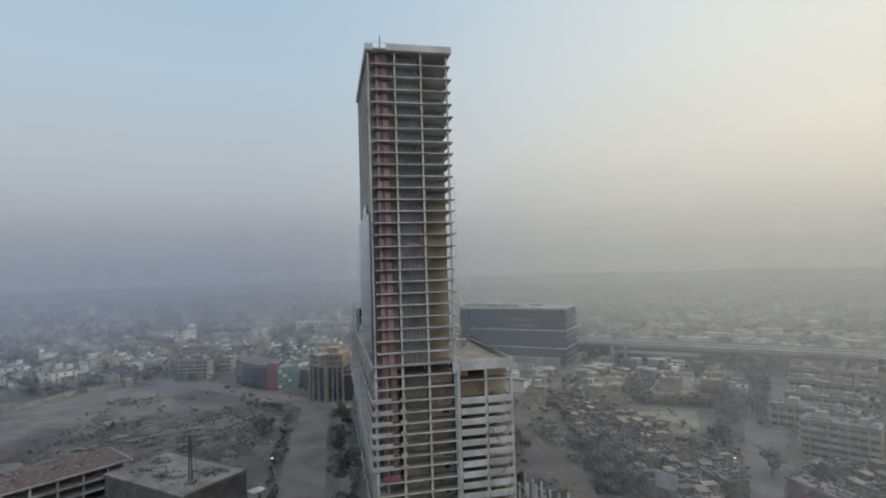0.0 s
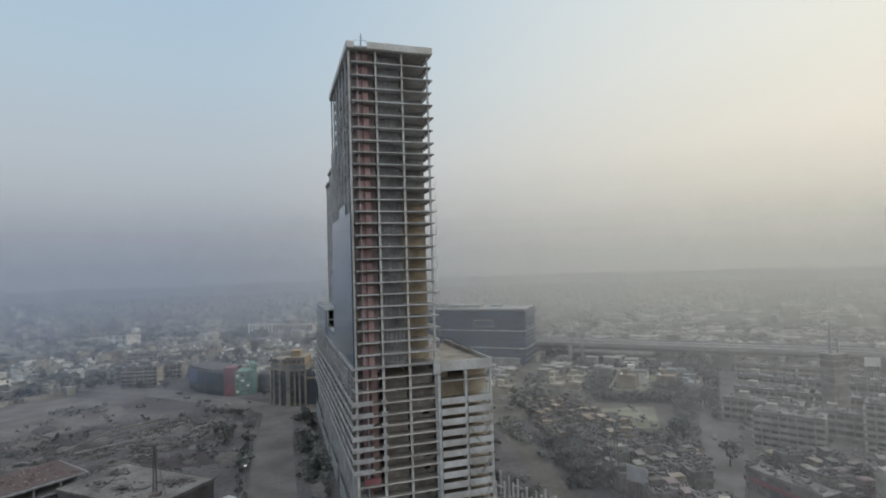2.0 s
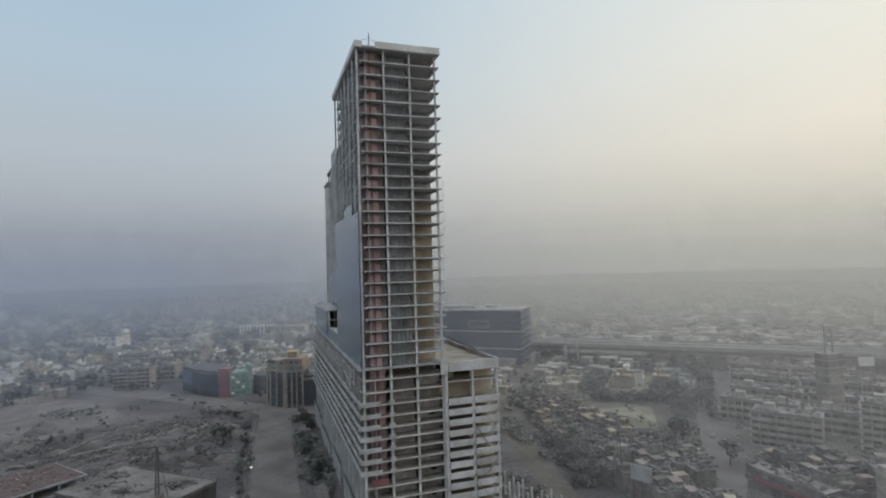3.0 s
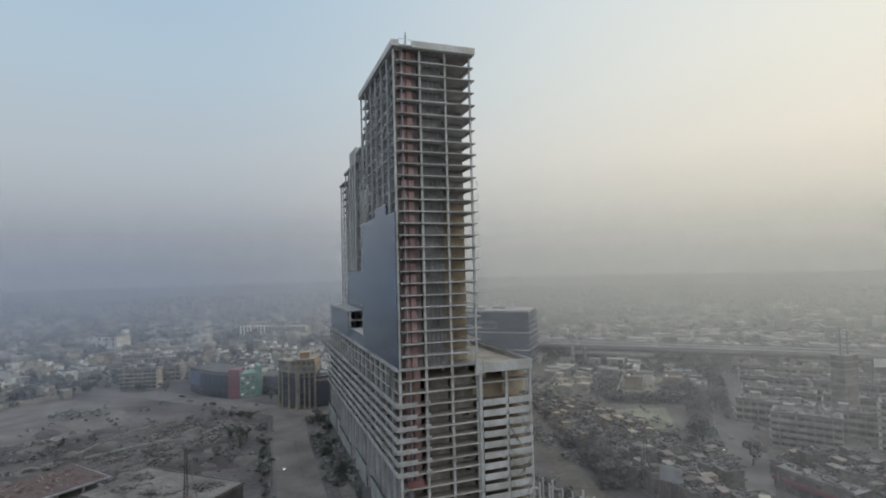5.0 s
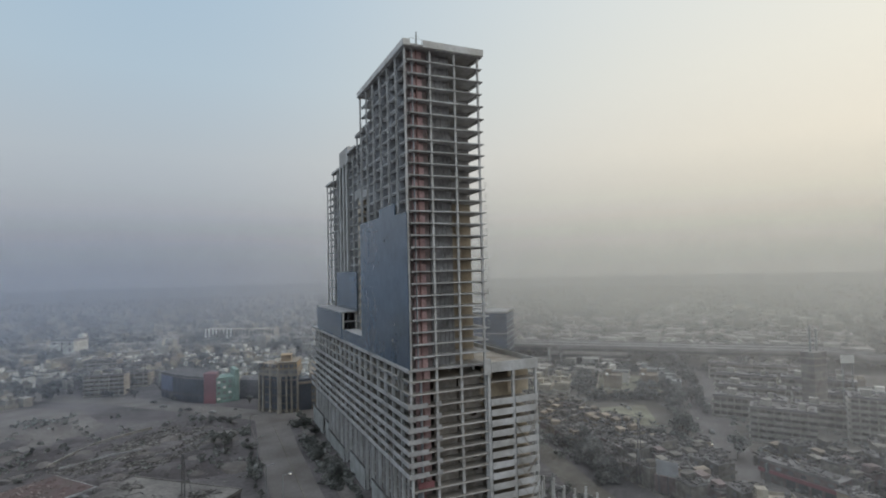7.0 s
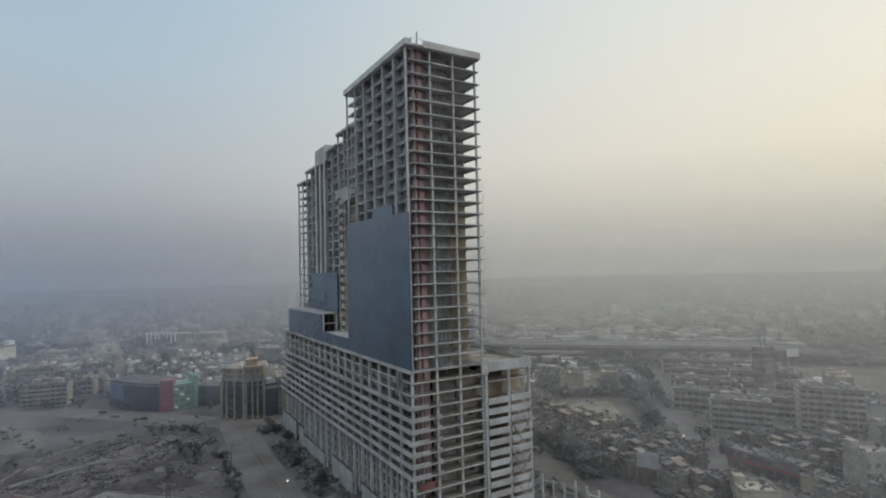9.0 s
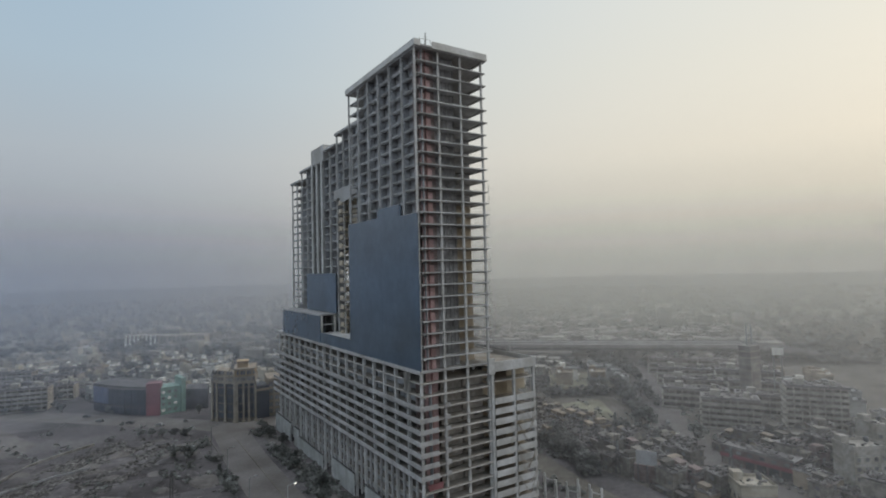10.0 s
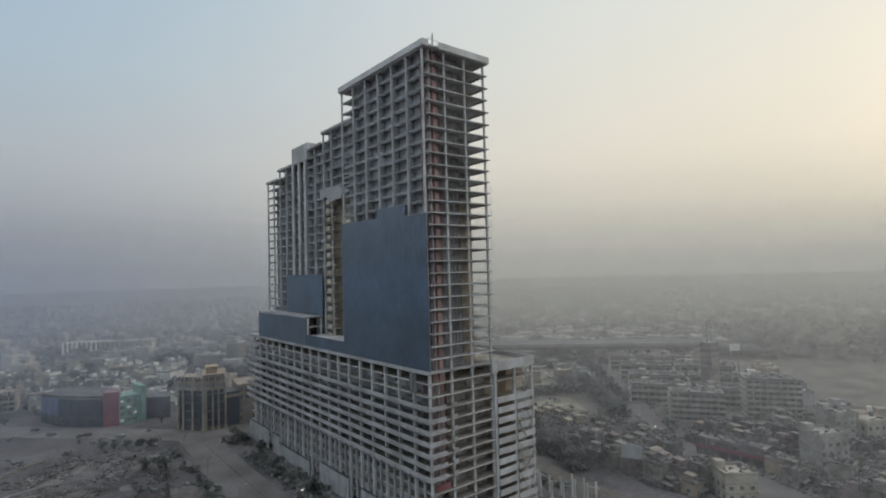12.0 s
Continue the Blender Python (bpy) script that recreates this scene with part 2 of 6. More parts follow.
# smog: pale see-through sheets that scatter the daylight; the haze tint, bluish on the shaded side and warm towards the
# sun, is painted in
def smog(name, amount, heights, pale=1.0, east=1.0):
    """A see-through sheet standing in for haze: amount is how much it hides at most, heights the share of that by
    metres over the ground, pale how bright its colour is painted, east how much denser it is made on the sunward side."""
    m = bpy.data.materials.new(name)
    m.use_nodes = True
    t = m.node_tree
    t.nodes.clear()
    link = t.links.new
    out = t.nodes.new("ShaderNodeOutputMaterial")
    geo, sep = t.nodes.new("ShaderNodeNewGeometry"), t.nodes.new("ShaderNodeSeparateXYZ")
    link(geo.outputs["Position"], sep.inputs[0])
    dust, lit = t.nodes.new("ShaderNodeBsdfDiffuse"), t.nodes.new("ShaderNodeBsdfTranslucent")
    hue = ramp_node(t, [(p, tuple(min(.93, k * pale) for k in c)) for p, c in SMOG_SUN_TINT])
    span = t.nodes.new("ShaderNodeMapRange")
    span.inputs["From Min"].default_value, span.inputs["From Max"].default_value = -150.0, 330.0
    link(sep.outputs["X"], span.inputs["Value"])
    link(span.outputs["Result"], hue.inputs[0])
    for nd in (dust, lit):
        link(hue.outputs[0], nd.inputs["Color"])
    both = t.nodes.new("ShaderNodeMixShader")
    both.inputs[0].default_value = 0.5
    link(dust.outputs[0], both.inputs[1])
    link(lit.outputs[0], both.inputs[2])
    high = t.nodes.new("ShaderNodeMapRange")
    high.inputs["From Max"].default_value = 200.0
    link(sep.outputs["Z"], high.inputs["Value"])
    share = ramp_node(t, [(z / 200, (k, k, k)) for z, k in heights])
    share.color_ramp.interpolation = "EASE"
    link(high.outputs["Result"], share.inputs[0])
    drift, span2, thick = t.nodes.new("ShaderNodeTexNoise"), t.nodes.new("ShaderNodeMapRange"), t.nodes.new("ShaderNodeMath")
    drift.inputs["Scale"].default_value, drift.inputs["Detail"].default_value = 0.012, 3.0
    link(geo.outputs["Position"], drift.inputs["Vector"])
    span2.inputs["From Min"].default_value, span2.inputs["From Max"].default_value = 0.3, 0.7
    span2.inputs["To Min"].default_value, span2.inputs["To Max"].default_value = amount * .92, amount * 1.08
    link(drift.outputs["Fac"], span2.inputs["Value"])
    thick.operation = "MULTIPLY"
    link(span2.outputs["Result"], thick.inputs[0])
    link(share.outputs[0], thick.inputs[1])
    sunward, more = t.nodes.new("ShaderNodeMapRange"), t.nodes.new("ShaderNodeMath")
    sunward.inputs["From Min"].default_value, sunward.inputs["From Max"].default_value = -50.0, 330.0
    sunward.inputs["To Min"].default_value, sunward.inputs["To Max"].default_value = 1.0, east
    link(sep.outputs["X"], sunward.inputs["Value"])
    more.operation = "MULTIPLY"
    link(thick.outputs[0], more.inputs[0])
    link(sunward.outputs["Result"], more.inputs[1])
    clear_air, last = t.nodes.new("ShaderNodeBsdfTransparent"), t.nodes.new("ShaderNodeMixShader")
    link(more.outputs[0], last.inputs[0])
    link(clear_air.outputs[0], last.inputs[1])
    link(both.outputs[0], last.inputs[2])
    link(last.outputs[0], out.inputs["Surface"])
    return m


# painted haze tint from west to east: cool, then warm towards the sun
SMOG_SUN_TINT = ((0.0, (.485, .545, .665)), (.45, (.605, .62, .665)), (1.0, (.79, .74, .65)))
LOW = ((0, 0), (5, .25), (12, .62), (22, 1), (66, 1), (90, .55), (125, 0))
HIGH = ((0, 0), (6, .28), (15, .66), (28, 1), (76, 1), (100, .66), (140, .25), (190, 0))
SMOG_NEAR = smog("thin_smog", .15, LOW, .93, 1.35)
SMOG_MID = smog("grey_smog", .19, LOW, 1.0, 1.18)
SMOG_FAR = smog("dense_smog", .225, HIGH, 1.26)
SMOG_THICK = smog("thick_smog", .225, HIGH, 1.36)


# ---- building tools ----
CORNERS = [(x, y, z) for z in (-.5, .5) for y in (-.5, .5) for x in (-.5, .5)]
SIDES = [(0, 2, 3, 1), (4, 5, 7, 6), (0, 1, 5, 4), (1, 3, 7, 5), (3, 2, 6, 7), (2, 0, 4, 6)]


class Solid:
    """Collects the faces of one mesh."""

    def __init__(self):
        self.v, self.f = [], []

    def add(self, verts, faces):
        n = len(self.v)
        self.v += [tuple(p) for p in verts]
        self.f += [tuple(i + n for i in q) for q in faces]
        return self

    def box(self, x0, y0, z0, x1, y1, z1):
        return self.add([((x0 + x1) / 2 + (x1 - x0) * a, (y0 + y1) / 2 + (y1 - y0) * b, (z0 + z1) / 2 + (z1 - z0) * c) for a, b, c in CORNERS], SIDES)

    def turned(self, m, sx, sy, sz):
        return self.add([m @ Vector((a * sx, b * sy, c * sz)) for a, b, c in CORNERS], SIDES)

    def beam(self, p, q, w, h=None):
        p, q = Vector(p), Vector(q)
        d = q - p
        m = Matrix.Translation((p + q) / 2) @ d.to_track_quat("Z", "Y").to_matrix().to_4x4()
        return self.turned(m, w, h or w, d.length)

    def prism(self, poly, z0, z1):
        n = len(poly)
        verts = [(x, y, z0) for x, y in poly] + [(x, y, z1) for x, y in poly]
        return self.add(verts, [tuple(range(n))[::-1], tuple(range(n, 2 * n))] + [(i, (i + 1) % n, n + (i + 1) % n, n + i) for i in range(n)])

    def cone(self, x, y, z0, z1, r0, r1, n=8):
        ring = [(math.cos(2 * math.pi * i / n), math.sin(2 * math.pi * i / n)) for i in range(n)]
        verts = [(x + c * r0, y + s * r0, z0) for c, s in ring] + [(x + c * r1, y + s * r1, z1) for c, s in ring]
        return self.add(verts, [tuple(range(n))[::-1], tuple(range(n, 2 * n))] + [(i, (i + 1) % n, n + (i + 1) % n, n + i) for i in range(n)])

    def limb(self, p, q, r0, r1, n=6):
        p, q = Vector(p), Vector(q)
        m = (q - p).to_track_quat("Z", "Y").to_matrix()
        verts = [c + m @ Vector((math.cos(2 * math.pi * i / n) * r, math.sin(2 * math.pi * i / n) * r, 0)) for c, r in ((p, r0), (q, r1)) for i in range(n)]
        return self.add(verts, [tuple(range(n))[::-1], tuple(range(n, 2 * n))] + [(i, (i + 1) % n, n + (i + 1) % n, n + i) for i in range(n)])

    def mesh(self, name, mat):
        me = bpy.data.meshes.new(name)
        me.from_pydata(self.v, [], self.f)
        me.materials.append(mat)
        me.update()
        return me


def part(name, solid, mat, parent, label="", at=(0, 0, 0), rz=0, scale=(1, 1, 1)):
    """One mesh object under a thing or a part. solid may be a Solid or a mesh that alike pieces share."""
    ob = new(name, solid.mesh(name, mat) if isinstance(solid, Solid) else solid)
    ob.parent = parent
    ob.location, ob.rotation_euler, ob.scale = at, (0, 0, radians(rz)), scale
    return tagged(ob, label)


def thing(name, x, y, z=0, rz=0, label="", category="", group="", kind=""):
    ob = new(name)
    ob.empty_display_size = 1
    ob.location, ob.rotation_euler = (x, y, z), (0, 0, radians(rz))
    return tagged(ob, label, category, group, kind)


def setting(name, solid, mat, label, category, kind="structure"):
    ob = new(name, solid.mesh(name, mat))
    return tagged(ob, label, category, kind=kind)


def unit_box(name, mat):
    return Solid().box(-.5, -.5, 0, .5, .5, 1).mesh(name, mat)


rng = random.Random(7)

# ---- ground, roads ----
gs = Solid()
N = 64
ring = [(4400 * math.cos(2 * math.pi * i / N), 4400 * math.sin(2 * math.pi * i / N), 0) for i in range(N)]
gs.add(ring, [tuple(range(N))])
setting("ground", gs, DIRT, "dusty brown-grey earth reaching into the smog", "ground")


def strip(name, pts, width, z, mat, label, category="road"):
    s = Solid()
    pts = [Vector((x, y)) for x, y in pts]
    left, right = [], []
    for i, p in enumerate(pts):
        d = (pts[min(i + 1, len(pts) - 1)] - pts[max(i - 1, 0)]).normalized()
        nrm = Vector((-d.y, d.x)) * width / 2
        left.append(p + nrm)
        right.append(p - nrm)
    n = len(pts)
    verts = [(p.x, p.y, z) for p in left + right] + [(p.x, p.y, -0.3) for p in left + right]
    faces = []
    for i in range(n - 1):
        faces += [(n + i, n + i + 1, i + 1, i), (i, i + 1, 2 * n + i + 1, 2 * n + i), (n + i + 1, n + i, 3 * n + i, 3 * n + i + 1)]
    faces += [(0, 2 * n, 3 * n, n), (n - 1, 2 * n - 1, 4 * n - 1, 3 * n - 1)]
    s.add(verts, faces)
    return setting(name, s, mat, label, category)


strip("road", [(-10.5, 60), (-10.5, 180), (-10, 250), (-8, 296), (-8, 316)], 15.5, 0.05, ASPHALT, "wide dusty grey asphalt road beside the podium")
strip("road_cross", [(70, 296), (20, 299), (-8, 306), (-30, 330), (-82, 384), (-190, 470), (-420, 640)], 17, 0.06, ASPHALT, "dusty asphalt cross street running past the showroom")
strip("road_avenue", [(88, 40), (100, 70), (112, 95), (118, 110), (124, 128), (136, 149), (166, 181), (198, 213), (233, 246), (294, 308), (420, 440)], 17, 0.05, ASPHALT, "hazy tree-lined avenue between the housing blocks")
strip("road_track", [(74, 60), (73, 120), (77, 160), (83, 184), (88, 207), (92, 230), (98, 252), (105, 276), (114, 300)], 10, 0.04, EARTH_MID, "dull bare dirt track behind the tower", "track")
strip("median", [(-8.6, 120), (-8.4, 200), (-8, 285)], 0.5, 0.22, PALE_EARTH, "low worn concrete median in the road", "median")
strip("pavement", [(4.5, 120), (4.5, 200), (5.5, 285)], 5, 0.12, SAND, "dusty earth verge along the podium", "verge")
strip("kerb", [(-18.6, 120), (-18.4, 200), (-18, 292)], 0.6, 0.2, SAND, "dirty concrete kerb at the road edge", "kerb")


def patch(name, poly, z, mat, label, category):
    s = Solid().prism(poly, -0.3, z)
    return setting(name, s, mat, label, category)


AVENUE_Y, AVENUE_X = (40, 70, 95, 110, 128, 149, 181, 213, 246, 308), (88, 100, 112, 118, 124, 136, 166, 198, 233, 294)


def past_avenue(x, y):
    """Metres east of the avenue's middle line."""
    return x - float(np.interp(y, AVENUE_Y, AVENUE_X))


patch("field", [(146, 239), (174, 231), (152, 200), (133, 208)], 0.03, GRASS, "pale dry grass field with worn earth", "field")
patch("field_lawn", [(205, 303), (237, 285), (204, 239), (169, 262)], 0.035, GRASS, "dull green lawn inside the compound wall", "lawn")
patch("field_yard", [(134, 290), (163, 317), (187, 306), (153, 269)], 0.035, GRASS, "pale trodden lawn of a walled yard", "yard")
def worn_patch(x, y, r, seed, mat, label):
    """An irregular stain of other soil."""
    q = random.Random(seed)
    poly = []
    for a in range(22):
        k = r * (1 + .35 * math.sin(a * .57 + seed) + q.uniform(-.18, .18))
        poly.append((x + 1.5 * k * math.cos(a * 6.2832 / 22), y + .8 * k * math.sin(a * 6.2832 / 22)))
    return patch("ground_stain", poly, .012 + seed * .0016, mat, label, "ground")


for k, (x, y, r, pale) in enumerate(((-104, 284, 12, 0), (-45, 239, 14, 0), (-60, 262, 9, 0), (-99, 290, 9, 0), (-62, 278, 9, 1), (-78, 250, 8, 0), (-38, 300, 7, 1), (-104, 352, 12, 0), (-140, 262, 13, 0), (-86, 294, 6, 0))):
    worn_patch(x, y, r, k + 1, SAND if pale else DARK_SOIL, "pale dusty soil on the waste ground" if pale else "dark damp soil on the waste ground")
patch("field_earth", [(54, 120), (230, -60), (700, -60), (700, 560), (96, 700), (56, 310)], 0.02, EARTH_MID, "pale dusty earth between the houses of the quarter", "earth")
patch("field_verge", [(52.5, 110), (93, 110), (94, 165), (97, 205), (102, 232), (66, 240), (53.5, 200)], 0.03, DIRT, "dark scrubby earth beside the annex and the track", "earth")
patch("field_town", [(-440, 372), (-190, 356), (-140, 404), (-62, 374), (40, 374), (56, 620), (-440, 660)], 0.02, DIRT, "dark scrubby plots and lanes between the town houses", "earth")
patch("field_lot", [(-188, 320), (-172, 352), (-159, 383), (-138, 397), (-104, 376), (-84, 330), (-92, 300), (-120, 296)], 0.03, SAND, "levelled sandy lot behind the boundary wall", "lot")
patch("pavement_lot", [(100, 286), (126, 268), (134, 292), (140, 312), (112, 318)], 0.03, PALE_EARTH, "pale compound yard beyond the track", "yard")

# ---- the unfinished tower ----
tower = thing("tower_building", 23, 205, 0, label="unfinished grey concrete high-rise with open floors and partial dark glazing", category="skyscraper")
tower.location = (0, 0, 0)
XC = (12.1, 19.6, 27.1, 34.6)
YC = [148.6 + 7.6 * i for i in range(7)]                      # near block
YR = (199.0, 205.0, 213.5, 220.0, 227.7, 235.2, 241.3, 247.6, 256.0, 263.3, 270.3, 277.4)   # rear block, set back
UP = [47.1 + 3.3 * i for i in range(20)] + [109.8 + 3.657 * i for i in range(1, 8)]   # tower floors, tall ones last
XR = 17.3
# stepped blocks: from y, to y, top floor level, face
STEPS = ((147.7, 195.2, 135.4, 11.85), (195.2, 220.5, 127.9, XR), (220.5, 233.2, 124.2, XR), (233.2, 264.2, 120.5, XR), (264.2, 278.2, 116.8, XR))


def slab_piece(x0, y0, x1, y1, z, thick=0.3, name="floor_slab", mat=SLAB_DARK):
    s = Solid().box(x0, y0, z - thick, x1, y1, z)
    # edge beams under the rim
    s.box(x0 + .25, y0 + .3, z - thick - .35, x0 + .6, y1 - .3, z - thick)
    s.box(x1 - 1.3, y0 + .3, z - thick - .35, x1 - .9, y1 - .3, z - thick)
    return part(name, s, mat, tower)


levels = sorted(set(round(z, 2) for z in UP[1:-1] if z < 135))
for z in levels:
    for y0, y1, top, x0 in STEPS:
        if z > top - 1.5:
            continue
        j = rng.uniform(-.12, .12)
        if y0 == 195.2 and 51 < z < 101:
            slab_piece(24, y0 + .02, 35.9, 214, z)
            slab_piece(x0 + .85, 214, 35.9, y1, z)
            continue
        slab_piece(x0 + .85, y0 + (.25 + j if y0 < 148 else .02), 35.9 + rng.uniform(-.25, .25), y1, z)
for y0, y1, top, x0 in STEPS:
    slab_piece(x0 - .3, y0, 35.8, y1 + (.3 if y0 > 195 else 0), top, 0.5, "roof_slab", CONCRETE)

# parapets and roof works
part("parapet", Solid().box(11.3, 147.2, 135.15, 11.75, 195.4, 136.9), PARAPET, tower, "pale concrete roof parapet along the long face")
part("parapet", Solid().box(17.2, 147.2, 135.2, 36.0, 147.7, 137.1), PARAPET, tower, "pale concrete roof parapet over the end face")
part("parapet", Solid().box(35.6, 147.71, 135.2, 36.0, 195, 136.4), PARAPET, tower)
part("parapet", Solid().box(11.76, 147.2, 135.15, 13.4, 147.7, 136.9), PARAPET, tower)
part("parapet", Solid().box(13.4, 147.2, 135.2, 17.2, 147.6, 135.7), CONCRETE, tower, "low gap in the parapet at the hoist")
for y0, y1, z in ((195.5, 220.4, 127.9), (220.6, 233.1, 124.2), (248.6, 264.1, 120.5), (264.3, 278.2, 116.8)):
    part("parapet", Solid().box(XR - .4, y0, z - .5, XR - .05, y1, z + .35), CONCRETE_PALE, tower)
part("lift_room", Solid().box(17.1, 233.4, 120.0, 26, 248.4, 126.9), CONCRETE_PALE, tower, "blank pale concrete lift machine room")
part("mast", Solid().beam((15.6, 148.2, 135), (15.6, 148.2, 139.6), .22).beam((15.2, 148.2, 138.4), (16.0, 148.2, 138.4), .12).beam((14.8, 148.2, 135), (15.6, 148.2, 138), .1), STEEL, tower, "short steel hoist mast head")
part("railing", Solid().beam((13.5, 148, 137.6), (17.2, 148, 137.6), .07).beam((13.6, 148, 135.5), (13.6, 148, 137.6), .07).beam((17.1, 148, 135.5), (17.1, 148, 137.6), .07), STEEL, tower)

# columns: one tapering shaft each
def top_at(y):
    for y0, y1, top, x0 in STEPS:
        if y0 <= y < y1:
            return top - .5
    return 46


def shaft(x, y, w, d, base, top, mat):
    rings = [(base, 0), (47, 0), (47.02, .04), (100, .04), (100.02, .08), (top, .08)]
    rings = rings if base < 47 else [(base, .04)] + rings[3:]
    n = len(rings)
    s = Solid().add([(x + a * (w / 2 - c), y + k * (d / 2 - c), z) for z, c in rings for a, k in ((-1, -1), (1, -1), (1, 1), (-1, 1))],
                    [(q * 4 + i, q * 4 + (i + 1) % 4, q * 4 + 4 + (i + 1) % 4, q * 4 + 4 + i) for q in range(n - 1) for i in range(4)] + [tuple(range(n * 4 - 4, n * 4))])
    part("column", s, mat, tower)


for xi, x in enumerate(XC):
    for yi, y in enumerate(YC):
        if xi in (1, 2) and yi in (3, 4):
            continue
        shaft(x, y, .66, .66 if yi == 0 else .58, 47.1 if xi == 0 and yi else 0, 135, CONCRETE_PALE if (yi == 0 or xi == 0) else CONCRETE)
for y in YR:
    for x in (17.75, 25.5, 34.6):
        if x < 18 and y in (199.0, 205.0):
            continue
        shaft(x, y, .72, .62, 47.1 if x < 18 else 0, top_at(y), CONCRETE_PALE if x < 18 else CONCRETE)
for y in (205.0, 199.0):    # hung columns above the open bays
    shaft(17.75, y, .66, .58, 100.4, 127.4, CONCRETE_PALE)
# three broad pale fins of the rear block
for y in (235.4, 241.2, 247.2):
    part("fin_wall", Solid().box(16.8, y - .95, 73.9, 17.3, y + .95, 120.2), CONCRETE_PALE, tower, "tall pale concrete fin wall")

# infill of the floors
me_brick = unit_box("brick_panel", BRICK)
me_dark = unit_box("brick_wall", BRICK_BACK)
me_block = unit_box("block_wall", BLOCK)
me_plaster = unit_box("plaster_wall", PLASTER)
me_post = unit_box("post", STEEL)
me_dull = unit_box("block_wall", DULL_BLOCK)
me_grey = unit_box("block_wall", GREY_BLOCK)
door_wall = Solid().box(-.5, -.5, 0, -.16, .5, 1).box(.02, -.5, 0, .5, .5, 1).box(-.16, -.5, .74, .02, .5, 1).mesh("block_wall", BLOCK)
half_wall = Solid().box(-.5, -.5, 0, .05, .5, 1).box(.3, -.5, 0, .5, .5, 1).box(.05, -.5, .78, .3, .5, 1).box(.05, -.5, 0, .3, .5, .3).mesh("block_wall", BLOCK)
dull_half = Solid().box(-.5, -.5, 0, .05, .5, 1).box(.3, -.5, 0, .5, .5, 1).box(.05, -.5, .78, .3, .5, 1).box(.05, -.5, 0, .3, .5, .3).mesh("block_wall", DULL_BLOCK)

for z0, z1 in zip(UP[:-1], UP[1:]):
    h = z1 - z0 - .36
    # end face, first bay: pairs of brick panels before a brown brick wall
    for x in (14.75, 16.75):
        part("brick_panel", me_brick, None, tower, at=(x + rng.uniform(-.08, .08), 149.6, z0), scale=(1.5, .25, h * rng.choice((.66, .72, .78, .86))))
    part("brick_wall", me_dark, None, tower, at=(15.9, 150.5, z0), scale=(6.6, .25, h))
    # middle bay: rear wall with slim posts
    part("block_wall", me_grey, None, tower, at=(23.3, 151.6, z0), scale=(6.8, .25, h))
    for x in (20.9, 22.0, 23.4, 24.6, 25.8):
        if rng.random() < .7:
            part("post", me_post, None, tower, at=(x, 150.6, z0), scale=(.2, .2, h))
    # corner bay: ochre plaster wall, its yellow also standing in for low sun
    part("plaster_wall", me_plaster if z0 < 92 else me_block, None, tower, at=(30.75, 155.6, z0), scale=(7.7, .25, h))
    # long face of the near block: rear walls and partitions
    for i, y in enumerate(YC[:-1]):
        if i == 5 and z0 > 122:
            continue
        part("block_wall", rng.choice((door_wall, me_block, me_block, me_block, me_block, me_block)), None, tower, at=(14.5, y + 3.8, z0), rz=90, scale=(7.3, .22, h))
        if i:
            part("block_wall", me_block, None, tower, at=(13.5, y + .1, z0), scale=(1.6, .2, h))
        if 1 < i < 5:
            part("block_wall", me_block, None, tower, at=(26, y + 3.8, z0), rz=90, scale=(7.6, .22, h))
    # rear block
    for i, (ya, yb) in enumerate(zip(YR[:-1], YR[1:])):
        if z1 > top_at(min(ya + 1, 277)) + .8:
            continue
        if i == 10 and z0 > 58:
            part("block_wall", me_block, None, tower, at=(21, 272.8, z0), rz=90, scale=(5, .22, h))
            continue
        if i < 2 and z0 < 100 or i == 2 and z0 < 100:
            continue
        part("block_wall", rng.choice((door_wall, me_block, me_block, me_block)), None, tower, at=(20.0, (ya + yb) / 2, z0), rz=90, scale=(yb - ya - .2, .22, h))
        part("block_wall", me_block, None, tower, at=(19.0, ya + .1, z0), scale=(1.6, .2, h))

# hoist guide on the end face
part("hoist_mast", Solid().box(15.6, 149.05, 3, 15.9, 149.25, 135), HOIST_RED, tower, "thin red hoist mast running up the end face")
# edge guard rails on the corner bay
for z in [UP[i] for i in range(2, 16)]:
    part("guard_rail", Solid().beam((34.9, 147.9, z + 1.0), (36.9, 147.9, z + 1.0), .06).beam((35.4, 148, z + 1.9), (36.6, 148, z + 1.9), .05).beam((35.9, 147.9, z), (35.9, 147.9, z + 2), .06), STEEL, tower)

# open stair of the rear block, seen past the near block
for k, (z0, z1) in enumerate(zip(UP[:-1], UP[1:])):
    if not 50 < z0 < 100:
        continue
    s = Solid().box(17.3, 211.6, z0 - .05, 18.9, 219.4, z0 + .12)
    a, c = (212.2, 217.6) if k % 2 else (217.6, 212.2)
    s.beam((18.1, a, z0), (18.1, c, z0 + 1.7), 1.3, .28)
    # ochre here stands in for warm light passing through the open bays
    part("stair_flight", s, PLASTER, tower, "concrete stair landing and flight, warm light put into its ochre colour")
    part("landing_wall", me_plaster, None, tower, at=(17.2, 215.6 + (.5 if k % 2 else 0), z0 + .1), scale=(.2, 3.1, 1.55))
    part("block_wall", me_plaster, None, tower, at=(21.5, 212, z0), rz=90, scale=(14, .22, z1 - z0 - .36))
part("terrace", Solid().box(11.5, 195.3, 50.6, 24, 223, 51.1), CONCRETE_PALE, tower, "pale screed floor of the podium terrace")
part("terrace_wall", Solid().box(17.1, 195.3, 47.2, 17.5, 223, 50.6), BLOCK, tower)

